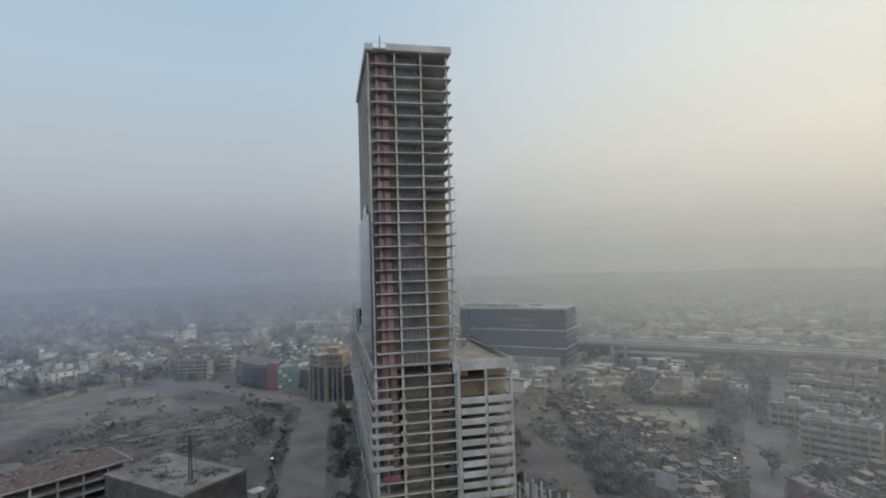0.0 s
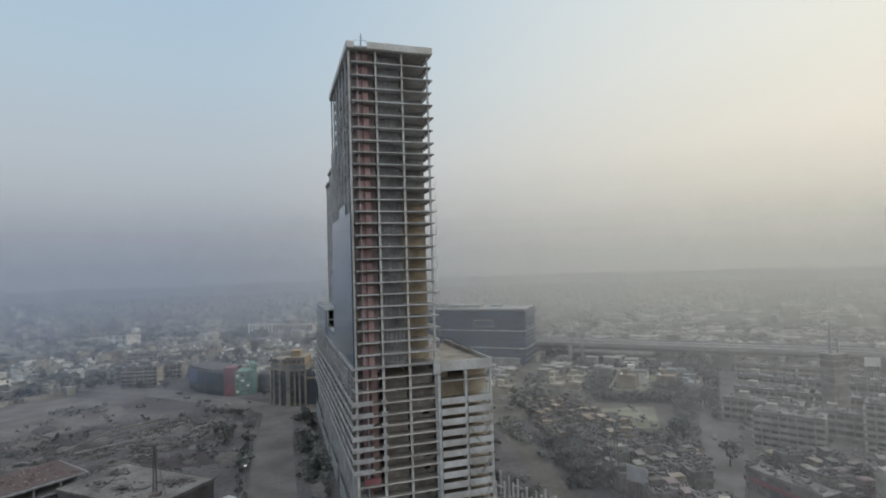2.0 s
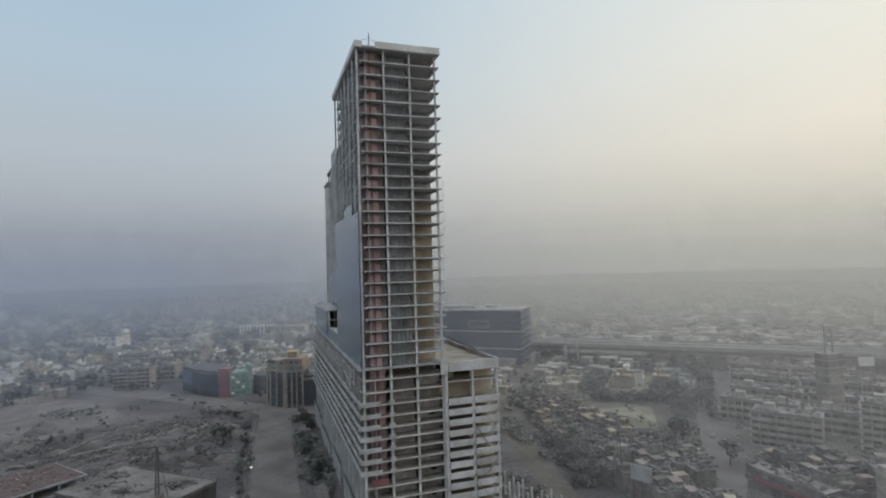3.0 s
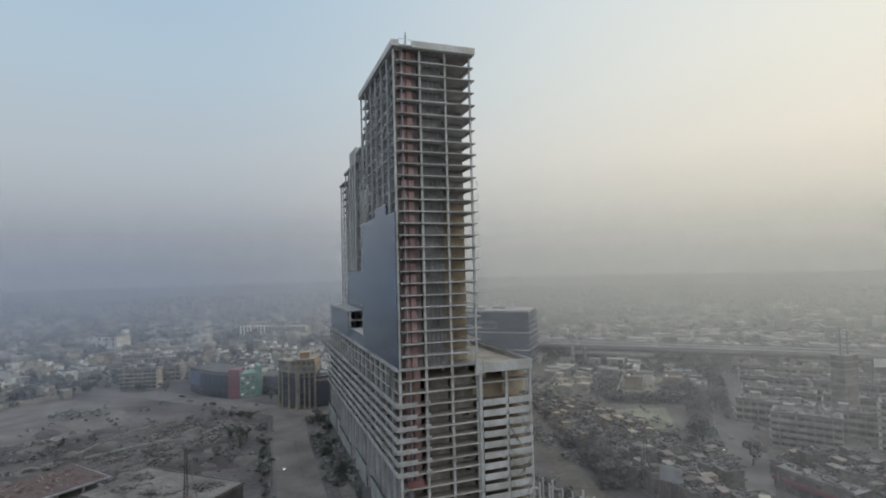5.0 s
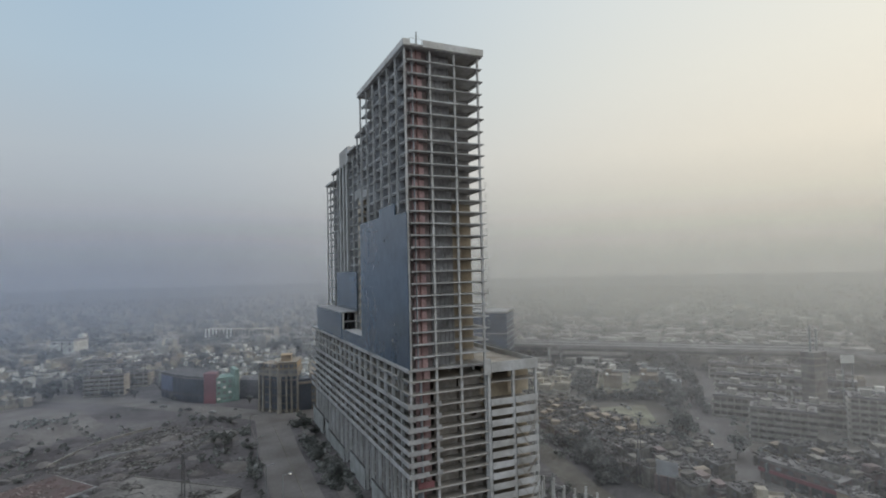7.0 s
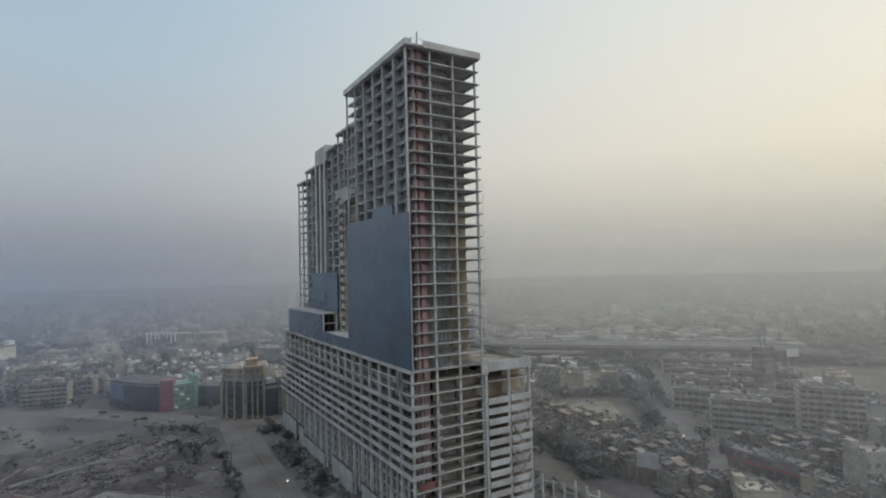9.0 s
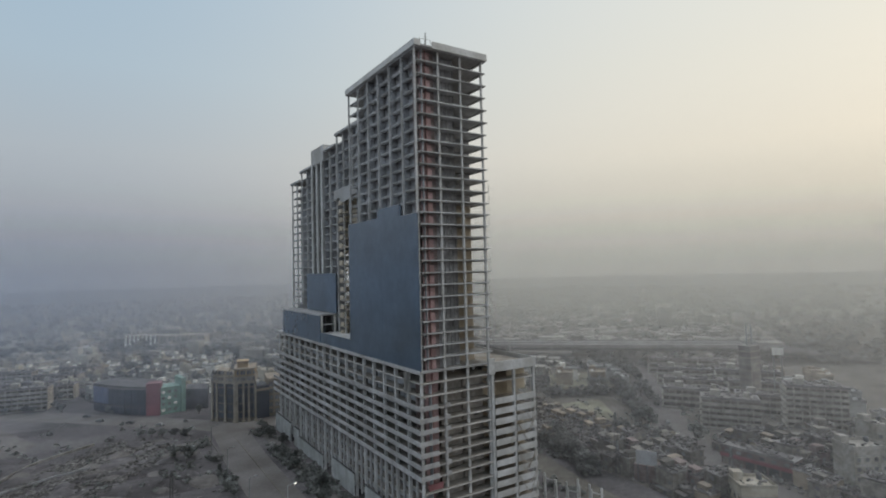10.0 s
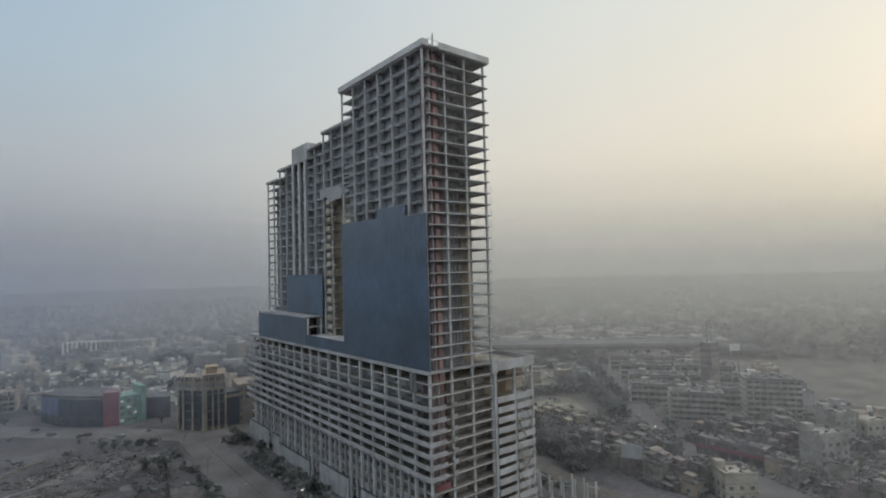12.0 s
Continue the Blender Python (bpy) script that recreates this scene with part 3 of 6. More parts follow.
# pale sheeting hung across the open bays
sh = Solid()
n = 16
top, low = [], []
for i in range(n + 1):
    y = 199.5 + 22.3 * i / n
    out = .12 * math.sin(i * 1.7)
    top.append((16.9 + out * .3, y, 105.9 if y > 206 else 104.4))
    low.append((16.8 + out, y, (100.7 if 204 < y < 216 else 102.4) - .25 * math.sin(i * .9)))
verts = top + low + [(x + .12, y, z) for x, y, z in top] + [(x + .12, y, z) for x, y, z in low]
q = n + 1
faces = []
for i in range(n):
    faces += [(i, i + 1, q + i + 1, q + i), (2 * q + i, 3 * q + i, 3 * q + i + 1, 2 * q + i + 1), (i, 2 * q + i, 2 * q + i + 1, i + 1), (q + i, q + i + 1, 3 * q + i + 1, 3 * q + i)]
sh.add(verts, faces)
part("hung_sheet", sh, SHEETING, tower, "pale grey sheeting hung across the open bays")

# curtain wall: panes in a grid of mullions
me_mull = unit_box("mullion", GLASS)
me_tran = unit_box("transom", TRANSOM)
me_pane = Solid().box(-.06, .006, .006, .06, .994, .994).mesh("pane", GLASS)


def curtain(y0, y1, z0, z1, ny, nz, x=11.3, name="curtain_wall", label="dark blue glass curtain wall"):
    dy, dz = (y1 - y0) / ny, (z1 - z0) / nz
    cw = part(name, Solid().box(x + .2, y0 + .02, z0, x + .3, y1 - .02, z1), MULLION, tower, label)
    for i in range(ny + 1):
        part("mullion", me_mull, None, cw, at=(x + .10, y0 + i * dy, z0), scale=(.22, .08, z1 - z0))
    for k in range(nz + 1):
        part("transom", me_tran, None, cw, at=(x + .085, (y0 + y1) / 2, z0 + k * dz - (.09 if k < nz else .3)), scale=(.215, y1 - y0 - .02, .8 if k < nz else .3))
    for i in range(ny):
        for k in range(nz):
            part("pane", me_pane, None, cw, at=(x + rng.uniform(0, .006), y0 + i * dy, z0 + k * dz), scale=(1, dy, dz))
    return cw


curtain(147.4, 157.0, 47.3, 89.5, 4, 12)
curtain(157.0, 171.9, 47.3, 92.9, 6, 13)
curtain(171.9, 194.3, 47.3, 90.2, 9, 12)
curtain(221.0, 255.5, 58.4, 73.8, 10, 4, x=16.9, label="dark glazing on the rear block above the podium")
curtain(223.4, 273.0, 47.3, 57.6, 15, 3, x=11.1, label="dark glass clerestory box on the podium roof")
curtain(194.3, 223.4, 47.3, 51.3, 10, 1, label="low dark glass parapet of the terrace")
part("clerestory_roof", Solid().box(10.9, 222.9, 57.6, 20, 273.2, 58.1), CONCRETE, tower, "flat grey roof edge of the glass box")
part("clerestory_floor", Solid().box(11.45, 223.0, 53.9, 17.4, 272, 54.2), CONCRETE_PALE, tower)
part("column", Solid().box(11.45, 222.8, 51.1, 12.0, 223.4, 57.6), WHITE, tower, "white corner post of the glass box")
part("column", Solid().box(16.7, 222.8, 51.1, 17.2, 223.3, 57.6), WHITE, tower)
part("rear_wall", Solid().box(14.2, 226, 51.1, 14.4, 272, 57.5), BLOCK, tower)
part("clerestory_end", Solid().box(11.45, 272.7, 47.3, 30, 273.0, 57.6), GREY_PAINT, tower)

# podium
PL = (44.0, 40.6, 37.2, 34.0, 31.0, 28.0, 25.0, 22.0, 19.0, 15.2, 11.8, 8.2, 4.2)
part("podium_roof", Solid().box(11.1, 147.6, 46.6, 35, 287, 47.1).box(10.9, 147.5, 46.4, 11.3, 286.5, 47.35), CONCRETE, tower, "grey concrete podium roof deck")
for z in PL:
    part("podium_slab", Solid().box(11.6 if z > 18 else 12.4, 147.75, z - .38, 35.2, 287, z).box(12.6, 147.9, z - .75, 13.0, 286.8, z - .38), SLAB, tower)
for k in range(1, 19):
    y = 148.0 + 7.35 * k
    part("column", Solid().box(11.45, y - .36, 0, 12.3, y + .36, 46.4), CONCRETE_PALE, tower)
    part("podium_post", Solid().box(11.7, y - 3.9, 2, 12.3, y - 3.4, 18.6), CONCRETE, tower)
for k, z in enumerate(PL[2:9]):
    for name, s in (("spandrel", Solid().box(10.55, 147.1, z - .3, 10.85, 288.0, z + .95).box(10.85, 147.1, z - .3, 16.3, 147.4, z + .95)),
                    ("spandrel", Solid().box(18.6, 147.1, z - .3, 20.2, 147.4, z + .95))):
        part(name, s, CONCRETE, tower, "pale precast spandrel band")
    part("spandrel_soffit", Solid().box(10.85, 147.4, z - .3, 11.6, 287.8, z - .05), SLAB, tower)
# podium infill on the long face and the end face
for z0, z1 in zip(PL[1:] + (0,), PL):
    h = z1 - z0 - .4
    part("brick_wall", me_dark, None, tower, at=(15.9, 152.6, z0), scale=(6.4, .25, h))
    if z0 > 14:
        for x in (14.85, 17.25):
            part("brick_panel", me_brick, None, tower, at=(x, 150.1, z0), scale=(1.75, .25, h * .85))
    for i in range(18):
        y = 148.6 + 7.6 * i + 3.8
        part("block_wall", rng.choice((door_wall, half_wall, me_block, me_block)), None, tower, at=(15.2 if z0 > 18 else 15.0, y, z0), rz=90, scale=(7.5, .22, h))
    part("block_wall", me_dull, None, tower, at=(23.3, 151.5, z0), scale=(7.0, .25, h))
    part("block_wall", rng.choice((me_dull, me_dull, dull_half)), None, tower, at=(31, 151.8, z0), scale=(7.0, .25, h))
for x in (14.9, 17.2):
    part("brick_panel", me_brick, None, tower, at=(x, 149.6, 44.0), scale=(1.75, .25, 2.4))
part("tarpaulin", Solid().box(13.6, 148.4, 15.3, 18.2, 148.55, 17.0), RED, tower, "red tarpaulin on the lower floor")
part("hung_sheet", Solid().box(10.9, 154.6, 40.9, 11.0, 156.2, 46.2), TARP, tower)

# ribbed cladding of the podium base
me_rib = Solid().box(0, .04, 0, .22, .90, 1).box(-.06, .40, 0, 0, .55, 1).mesh("cladding_panel", CLADDING)
for y0, y1, z0, z1 in ((192.3, 212, 0, 7.3), (222, 250.5, 0, 5.2), (250.6, 258, 0, 7.8), (262, 286, 0, 8.2), (160, 184, 0, 6.5)):
    k = int((y1 - y0) / 1.5)
    for i in range(k):
        part("cladding_panel", me_rib, None, tower, at=(10.9, y0 + i * (y1 - y0) / k, z0), scale=(1, (y1 - y0) / k, z1 + rng.uniform(-.1, .1)))
    part("cladding_rail", Solid().box(10.75, y0, z1, 11.2, y1, z1 + .3), DARK_STEEL, tower)

# annex: parking floors with pale bands
part("annex_fascia", Solid().box(35.9, 147.1, 44.3, 51.4, 147.5, 47.1).box(51.0, 147.5, 44.3, 51.4, 192, 47.1), CONCRETE_PALE, tower, "deep pale concrete roof fascia of the annex")
part("annex_roof", Solid().box(35.2, 147.5, 45.2, 51.0, 192, 45.7), BLOCK_WALL, tower, "tan dusty annex roof")
part("annex_slab", Solid().box(35.2, 147.7, 41.2, 51.2, 192, 41.5), SLAB, tower)
for x, w in ((35.25, .9), (43.3, .75), (50.9, .6)):
    for y in (147.95, 163, 178):
        part("annex_column", Solid().box(x - w / 2, y - .4, 0, x + w / 2, y + .4, 44.5), CONCRETE_PALE, tower)
for k in range(12):
    z = 36.7 - 2.95 * k
    part("annex_band", Solid().box(35.75, 147.2, z - 1.75, 42.9, 147.5, z), CONCRETE_PALE, tower, "pale parking floor band")
    part("annex_band", Solid().box(43.7, 147.2, z - 1.75, 51.2, 147.5, z), CONCRETE_PALE, tower, "pale parking floor band")
    part("annex_slab", Solid().box(35.3, 147.55, z - 1.7, 51.2, 192, z - 1.4), SLAB, tower)
    if k % 2 == 0 and k > 2:
        part("ramp", Solid().beam((43.8, 152.5, z - 1.4), (50.8, 152.5, z + 1.2), .3, 4.5), PLASTER, tower, "sloping car ramp")
part("annex_wall", Solid().box(35.6, 155.5, 0, 51.0, 155.8, 41.0).box(44, 152, 37, 51, 152.2, 44.6).box(35.6, 153, 41.5, 39.4, 153.2, 44.6), PLASTER, tower, "ochre plastered rear wall of the parking floors")
part("annex_side", Solid().box(50.9, 156, 0, 51.15, 192, 44.3).box(35.3, 191.6, 0, 50.9, 191.9, 44.5), BLOCK, tower)
part("corner_block", Solid().box(33.6, 147.0, 43.8, 35.7, 147.6, 48.2), CONCRETE_PALE, tower, "rough pale corner block")
part("roof_duct", Solid().turned(pose(39.5, 176, 47.2, 0, 0, 20), 7, 3, 2.2), GREY_PAINT, tower, "grey duct housing on the annex roof")
part("roof_duct", Solid().turned(pose(45, 186, 47.0, 0, 0, -15), 5, 6, 2), GREY_PAINT, tower, "grey duct housing on the annex roof")
part("roof_rail", Solid().beam((37, 190, 48.4), (50.5, 190, 48.4), .3).beam((50.5, 160, 47.6), (50.5, 190, 48.4), .3), DARK_STEEL, tower)

# loose scaffold poles leaning in the annex bays
for i in range(16):
    xa, za = rng.uniform(43.9, 50.6), rng.uniform(4, 30)
    xb = min(50.8, max(43.8, xa + rng.choice((-1, 1)) * rng.uniform(2.5, 5)))
    part("scaffold_pole", Solid().beam((xa, 146.95, za), (xb, 146.95, za + rng.uniform(3, 6)), .13), BLOCK_WALL, tower)


# ---- trees ----
def make_tree(height, spread, seed, clumps=420):
    r = random.Random(seed)
    t = thing("tree", 0, 0, 0, label="dusty dark green broadleaf tree among houses", category="tree")
    trunk = Solid().limb((0, 0, 0), (.15, .1, height * .4), height * .035, height * .022)
    lobes = []
    for i in range(6):
        a = i * 1.05 + r.uniform(-.4, .4)
        rad = spread * r.uniform(.3, .75)
        p = Vector((math.cos(a) * rad, math.sin(a) * rad, height * r.uniform(.38, .82)))
        trunk.limb((.12, .1, height * r.uniform(.22, .4)), p, height * .016, height * .005, 5)
        lobes.append((p, spread * r.uniform(.3, .5)))
    lobes.append((Vector((0, 0, height * .85)), spread * .42))
    crown = Solid()
    for i in range(clumps):
        c, rad = r.choice(lobes)
        d = Vector((r.gauss(0, 1), r.gauss(0, 1), r.gauss(0, .8))).normalized() * rad * r.uniform(.55, 1.08)
        p = c + d
        s = spread * r.uniform(.06, .13)
        m = Matrix.Translation(p) @ Euler((r.uniform(-1, 1), r.uniform(-1, 1), r.uniform(0, 6))).to_matrix().to_4x4()
        crown.add([m @ Vector(v) for v in ((-s, -s * .6, -s * .2), (0, -s, s * .25), (s, -s * .4, -s * .1), (s * .7, s * .7, .1 * s), (0, s, -s * .3), (-s * .8, s * .5, s * .2))],
                  [(0, 1, 2, 3), (0, 3, 4, 5)])
    part("trunk", trunk, BARK, t)
    part("crown", crown, LEAF, t)
    return t


TREES = [make_tree(9, 4.2, 1), make_tree(7, 3.6, 2), make_tree(11, 4.6, 3), make_tree(4.2, 2.6, 4, 300)]
used = [False] * len(TREES)


def place(base, flags, k, x, y, rz, scale=1.0, label="", z=0):
    """Puts the first of a kind where it belongs, and copies of it after that."""
    if not flags[k]:
        flags[k] = True
        ob = base[k]
        ob.scale = (scale,) * 3
        ob.location, ob.rotation_euler = (x, y, z), (0, 0, radians(rz))
    else:
        keep = base[k].scale.copy()
        base[k].scale = (scale,) * 3
        ob = copy_thing(base[k], pose(x, y, z, 0, 0, rz))
        base[k].scale = keep
        ob.scale = (scale,) * 3
    if label:
        ob["label"] = label
    return ob


def tree(k, x, y, scale=1.0, label=""):
    ob = place(TREES, used, k, x, y, rng.uniform(0, 360), scale, label)
    return ob


for i in range(30):     # verge between the road and the podium
    tree(rng.choice((1, 3, 3)), rng.uniform(1.5, 8), 172 + i * 4 + rng.uniform(-1.5, 1.5), rng.uniform(.45, .85), "dusty roadside tree below the podium")
for i in range(12):     # hedge on the far side of the road
    tree(3, rng.uniform(-23, -20.8), 196 + i * 6.4 + rng.uniform(-2, 2), rng.uniform(.35, .55), "low dusty shrub at the road edge")
for x, y, s in ((-31, 261, .85), (-35, 268, .7), (-28, 267, .6), (-99, 290, .3), (-92, 289, .28), (-105, 293, .32)):
    tree(2 if s > .85 else 0, x, y, s, "dark dense tree on the waste ground")
for i in range(5):
    tree(3, -44 + i * 4.2, 312 - i * 3.2, rng.uniform(.8, 1.0), "small round street tree beside the cross street")
for i in range(22):     # along the cross street and the showroom
    u = rng.random()
    tree(rng.choice((0, 1, 3)), -12 - 150 * u + rng.uniform(-6, 6), 322 + 118 * u + rng.choice((-15, 15) if u < .25 else (14, 18)) + rng.uniform(-3, 3), rng.uniform(.35, .6))
for i in range(44):     # avenue: both sides and the middle
    u = rng.random()
    off = rng.choice((12, 13, 11, 12, 11, 2 if u > .3 else 12, 1 if u > .35 else 12))
    tree(rng.choice((0, 1, 2)), 135 + 165 * u - off * .7 + rng.uniform(-2, 2), 152 + 175 * u + off * .7 + rng.uniform(-2, 2), rng.uniform(.7, 1.1), "hazy dark tree lining the avenue")
tree(0, 144.5, 155, 1.05, "lone spreading tree standing in the avenue")
for i in range(16):     # clump between the dirt track and the shacks
    y = rng.uniform(160, 196)
    tree(rng.choice((0, 1, 3)), 88 + (y - 160) * .3 + rng.uniform(-1, 6), y, rng.uniform(.6, .95), "dark scrubby tree beside the dirt track")
for i in range(9):
    tree(3, 64 + i * .8 + rng.uniform(-3, 2), 176 + i * 9, rng.uniform(.5, .8), "dark scrubby bush beside the dirt track")
for i in range(16):     # hedge before the compound wall, lane between the yards
    tree(3, 157 + i * 2.4 + rng.uniform(-1, 1), 256 - i * 1.5 + rng.uniform(-1.5, .5), rng.uniform(.45, .7), "low dark hedge shrub before the compound wall")
for i in range(9):
    tree(rng.choice((0, 1)), 161 + i * 4.2 + rng.uniform(-2, 2), 266 + i * 4.6 + rng.uniform(-2, 2), rng.uniform(.6, .85), "dark tree in the lane between the walled yards")
for x, y in ((196, 254), (201, 251), (198, 259), (203, 256)):
    tree(1, x, y, .85, "round dark tree on the compound lawn")
for i in range(8):
    tree(rng.choice((1, 3)), 112 + rng.uniform(0, 20), 215 + rng.uniform(0, 40), rng.uniform(.5, .8))


# ---- houses ----
def make_house(w, d, storeys, mat, seed):
    """A flat-roofed rendered house: body, parapet, windows on every side, stair head and tank."""
    r = random.Random(seed)
    t = thing("house", 0, 0, 0, label="flat-roofed rendered town house", category="house")
    h = storeys * 3.1
    wall = part("wall", Solid().box(-w / 2, -d / 2, 0, w / 2, d / 2, h), mat, t)
    rf = Solid()
    for a, b, c, e in ((-w / 2 - .2, -d / 2 - .2, w / 2 + .2, -d / 2 + .1), (-w / 2 - .2, d / 2 - .1, w / 2 + .2, d / 2 + .2), (-w / 2 - .2, -d / 2 + .1, -w / 2 + .1, d / 2 - .1), (w / 2 - .1, -d / 2 + .1, w / 2 + .2, d / 2 - .1)):
        rf.box(a, b, h - .1, c, e, h + .9)
    rf.box(-w / 2 + .1, -d / 2 + .1, h, w / 2 - .1, d / 2 - .1, h + .15)
    roof = part("roof", rf, GREY_PAINT if r.random() < .5 else mat, t)
    part("stair_head", Solid().box(w / 2 - 3.2, d / 2 - 3.4, h + .15, w / 2 - .4, d / 2 - .4, h + 2.6).box(w / 2 - 3.4, d / 2 - 3.6, h + 2.6, w / 2 - .2, d / 2 - .2, h + 2.8), mat, t)
    part("water_tank", Solid().cone(-w / 2 + 1.6, d / 2 - 1.8, h + .15, h + 1.5, .8, .8, 10).cone(-w / 2 + 1.6, d / 2 - 1.8, h + 1.5, h + 1.8, .8, .3, 10), r.choice((DARK_STEEL, WHITE)), t)
    for k in range(storeys):
        z = k * 3.1 + 1.0
        for i in range(2 if w < 10 else 3):
            x = -w / 2 + (i + .5) * w / (2 if w < 10 else 3)
            part("window", Solid().box(x - .65, -d / 2 - .05, z, x + .65, -d / 2 + .05, z + 1.4), PANE, t)
        if k and r.random() < .7:
            part("balcony", Solid().box(-w / 2 + .2, -d / 2 - 1.1, k * 3.1 - .15, -w / 2 + w * .45, -d / 2, k * 3.1).box(-w / 2 + .2, -d / 2 - 1.1, k * 3.1, -w / 2 + w * .45, -d / 2 - 1.0, k * 3.1 + .9), mat, t)
    return t


HOUSES = [make_house(9, 11, 2, WHITE, 1), make_house(11, 9, 3, CREAM, 2), make_house(8, 9, 2, GREY_PAINT, 3), make_house(13, 10, 3, WHITE, 4), make_house(10, 9, 2, TAN, 5), make_house(9, 9, 1, CREAM, 6)]
HLABEL = ("white two-storey rendered house with a flat roof", "cream three-storey house with balconies", "small grey rendered two-storey house", "large white three-storey house with a roof tank", "tan two-storey house with a stair head", "low cream single-storey house")
hused = [False] * len(HOUSES)
spots = []


def clear(x, y, r):
    if any((x - a) ** 2 + (y - b) ** 2 < (r + c) ** 2 for a, b, c in spots):
        return False
    spots.append((x, y, r))
    return True


def house(k, x, y, rz, scale=1.0):
    return place(HOUSES, hused, k, x, y, rz, scale, HLABEL[k])


def off_cross(x, y):
    """Distance from the cross street's line."""
    d = Vector((-160, 138)).normalized()
    v = Vector((x + 30, y - 330))
    return v.x * d.y - v.y * d.x


for x, y, k in ((-190, 424, 3), (-181, 418, 3), (-200, 431, 1), (-172, 426, 0), (-120, 500, 1), (-110, 508, 1), (-194, 494, 0), (-230, 455, 3), (-218, 446, 0)):
    clear(x, y, 6)
    house(k, x, y, 40, 1.15)
TERRACES = ((0, -95, 413, -10), (2, -86, 437, -14), (2, -97, 458, -12), (2, -84, 480, -20), (0, -108, 486, -14), (2, -74, 508, -24), (2, -110, 514, -18))
for k, x, y, rz in TERRACES:
    clear(x, y, 11)
for i in range(1500):
    x, y = rng.uniform(-360, 40), rng.uniform(345, 560)
    if len(spots) > 205:
        break
    if off_cross(x, y) < 16 and y < 420 or y < 372 + max(0, -x - 62) * .25 and x > -70:
        continue
    if off_cross(x, y) > 22 and y < 430 and x < -125:
        continue
    if abs(off_cross(x, y)) < 15:
        continue
    if rng.random() > .95 - (y - 360) / 700:
        continue
    if math.sin(x * .021 + 1) + math.cos(y * .026 + x * .006) < -.75:
        continue
    if clear(x, y, 6.3):
        house(rng.choice((0, 0, 0, 0, 3, 1, 2, 4, 5)), x, y, 42 + rng.choice((0, 90)) + rng.uniform(-6, 6), rng.uniform(.62, .98))
for i in range(36):    # trees among them
    x, y = rng.uniform(-330, 30), rng.uniform(376, 600)
    if abs(off_cross(x, y)) > 10 and not (x > -66 and y < 395):
        tree(rng.choice((0, 1, 2)), x, y, rng.uniform(.5, .8))

# ---- showroom with coloured panels ----
shop = thing("showroom_building", -42, 362, 0, label="showroom with navy screen front, red tower panel and mint green wing", category="building")
shop.location = (0, 0, 0)
arc = [(-63, 388), (-56, 375), (-48.5, 364), (-39, 354.5)]
body = arc + [(-30, 372), (-50, 400)]
part("wall", Solid().prism(body, 0, 14.5), DARK_WALL, shop)
part("roof", Solid().prism([(x, y) for x, y in body], 14.5, 15.2), DARK_WALL, shop)
for (xa, ya), (xb, yb) in zip(arc[:-1], arc[1:]):
    d = Vector((xb - xa, yb - ya))
    nrm = Vector((d.y, -d.x)).normalized() * -1
    if nrm.y > 0:
        nrm = -nrm
    for j in range(3):
        a = Vector((xa, ya)) + d * (j / 3 + .02)
        b = Vector((xa, ya)) + d * ((j + 1) / 3 - .02)
        m = (a + b) / 2 + nrm * .15
        ang = math.degrees(math.atan2(d.y, d.x))
        first = xa < -60
        part("screen_panel", Solid().turned(pose(m.x, m.y, 9.2, 0, 0, ang), (b - a).length, .3, 8.6), BLUE if first else NAVY, shop)
        part("shop_window", Solid().turned(pose(m.x, m.y, 2.2, 0, 0, ang), (b - a).length * .92, .3, 3.6), NAVY, shop)
part("light_strip", Solid().beam((-56.3, 374.2, 14.2), (-48.7, 363.2, 14.0), .5).beam((-48.7, 363.2, 14.0), (-39, 353.9, 14.2), .5), TARP, shop, "pale light strip over the screen front")
part("red_panel", Solid().prism([(-39.2, 354.2), (-32.8, 351.2), (-31, 358), (-37, 361)], 0, 17.0), RED, shop, "tall red corner panel")
part("green_wing", Solid().prism([(-32.6, 351.4), (-22.6, 353.5), (-25, 366), (-31, 364)], 0, 14.2), GREEN, shop, "mint green wing")
part("green_fin", Solid().prism([(-22.4, 352.6), (-20.0, 353.2), (-22, 366), (-24.4, 365)], 0, 18.2), GREEN, shop, "tall mint green end fin")
for k in range(4):
    for j in range(3):
        x = -31.2 + j * 3.0
        part("window", Solid().turned(pose(x, 351.6 + j * .63, 2.2 + k * 3.2, 0, 0, 12), 1.6, .3, 1.3), PANE if (j + k) % 3 else WHITE, shop)
part("side_hall", Solid().prism([(-19.5, 357), (-9, 351), (-6, 366), (-17, 372)], 0, 11), DARK_WALL, shop, "plain dark rear hall")

# ---- ochre commercial building ----
och = thing("commercial_building", 5, 318, 0, label="ochre commercial building with tall beige piers and dark glass", category="building")
och.location = (0, 0, 0)
part("core", Solid().prism([(-10.9, 321.4), (-2.8, 310.9), (6.0, 308.6), (11.5, 326), (-5.5, 332)], 0, 22.6), NAVY, och, "dark glazed walls")
part("cornice", Solid().prism([(-12, 321.3), (-3.2, 309.7), (6.8, 307.1), (12.6, 326.6), (-6, 333.2)], 19.2, 20.2).prism([(-11.6, 321.3), (-3.0, 310.1), (6.5, 307.6), (12.2, 326.4), (-5.8, 332.8)], 20.2, 22.8), STONE, och, "heavy beige cornice")
part("attic", Solid().prism([(-3.0, 310.6), (6.2, 308.2), (11, 324), (1, 327)], 22.8, 26.2), YELLOW, och, "muted ochre attic storey")
part("attic_eaves", Solid().prism([(-3.4, 310.0), (6.6, 307.5), (11.6, 324.4), (.8, 327.6)], 26.2, 26.7), TAN, och)
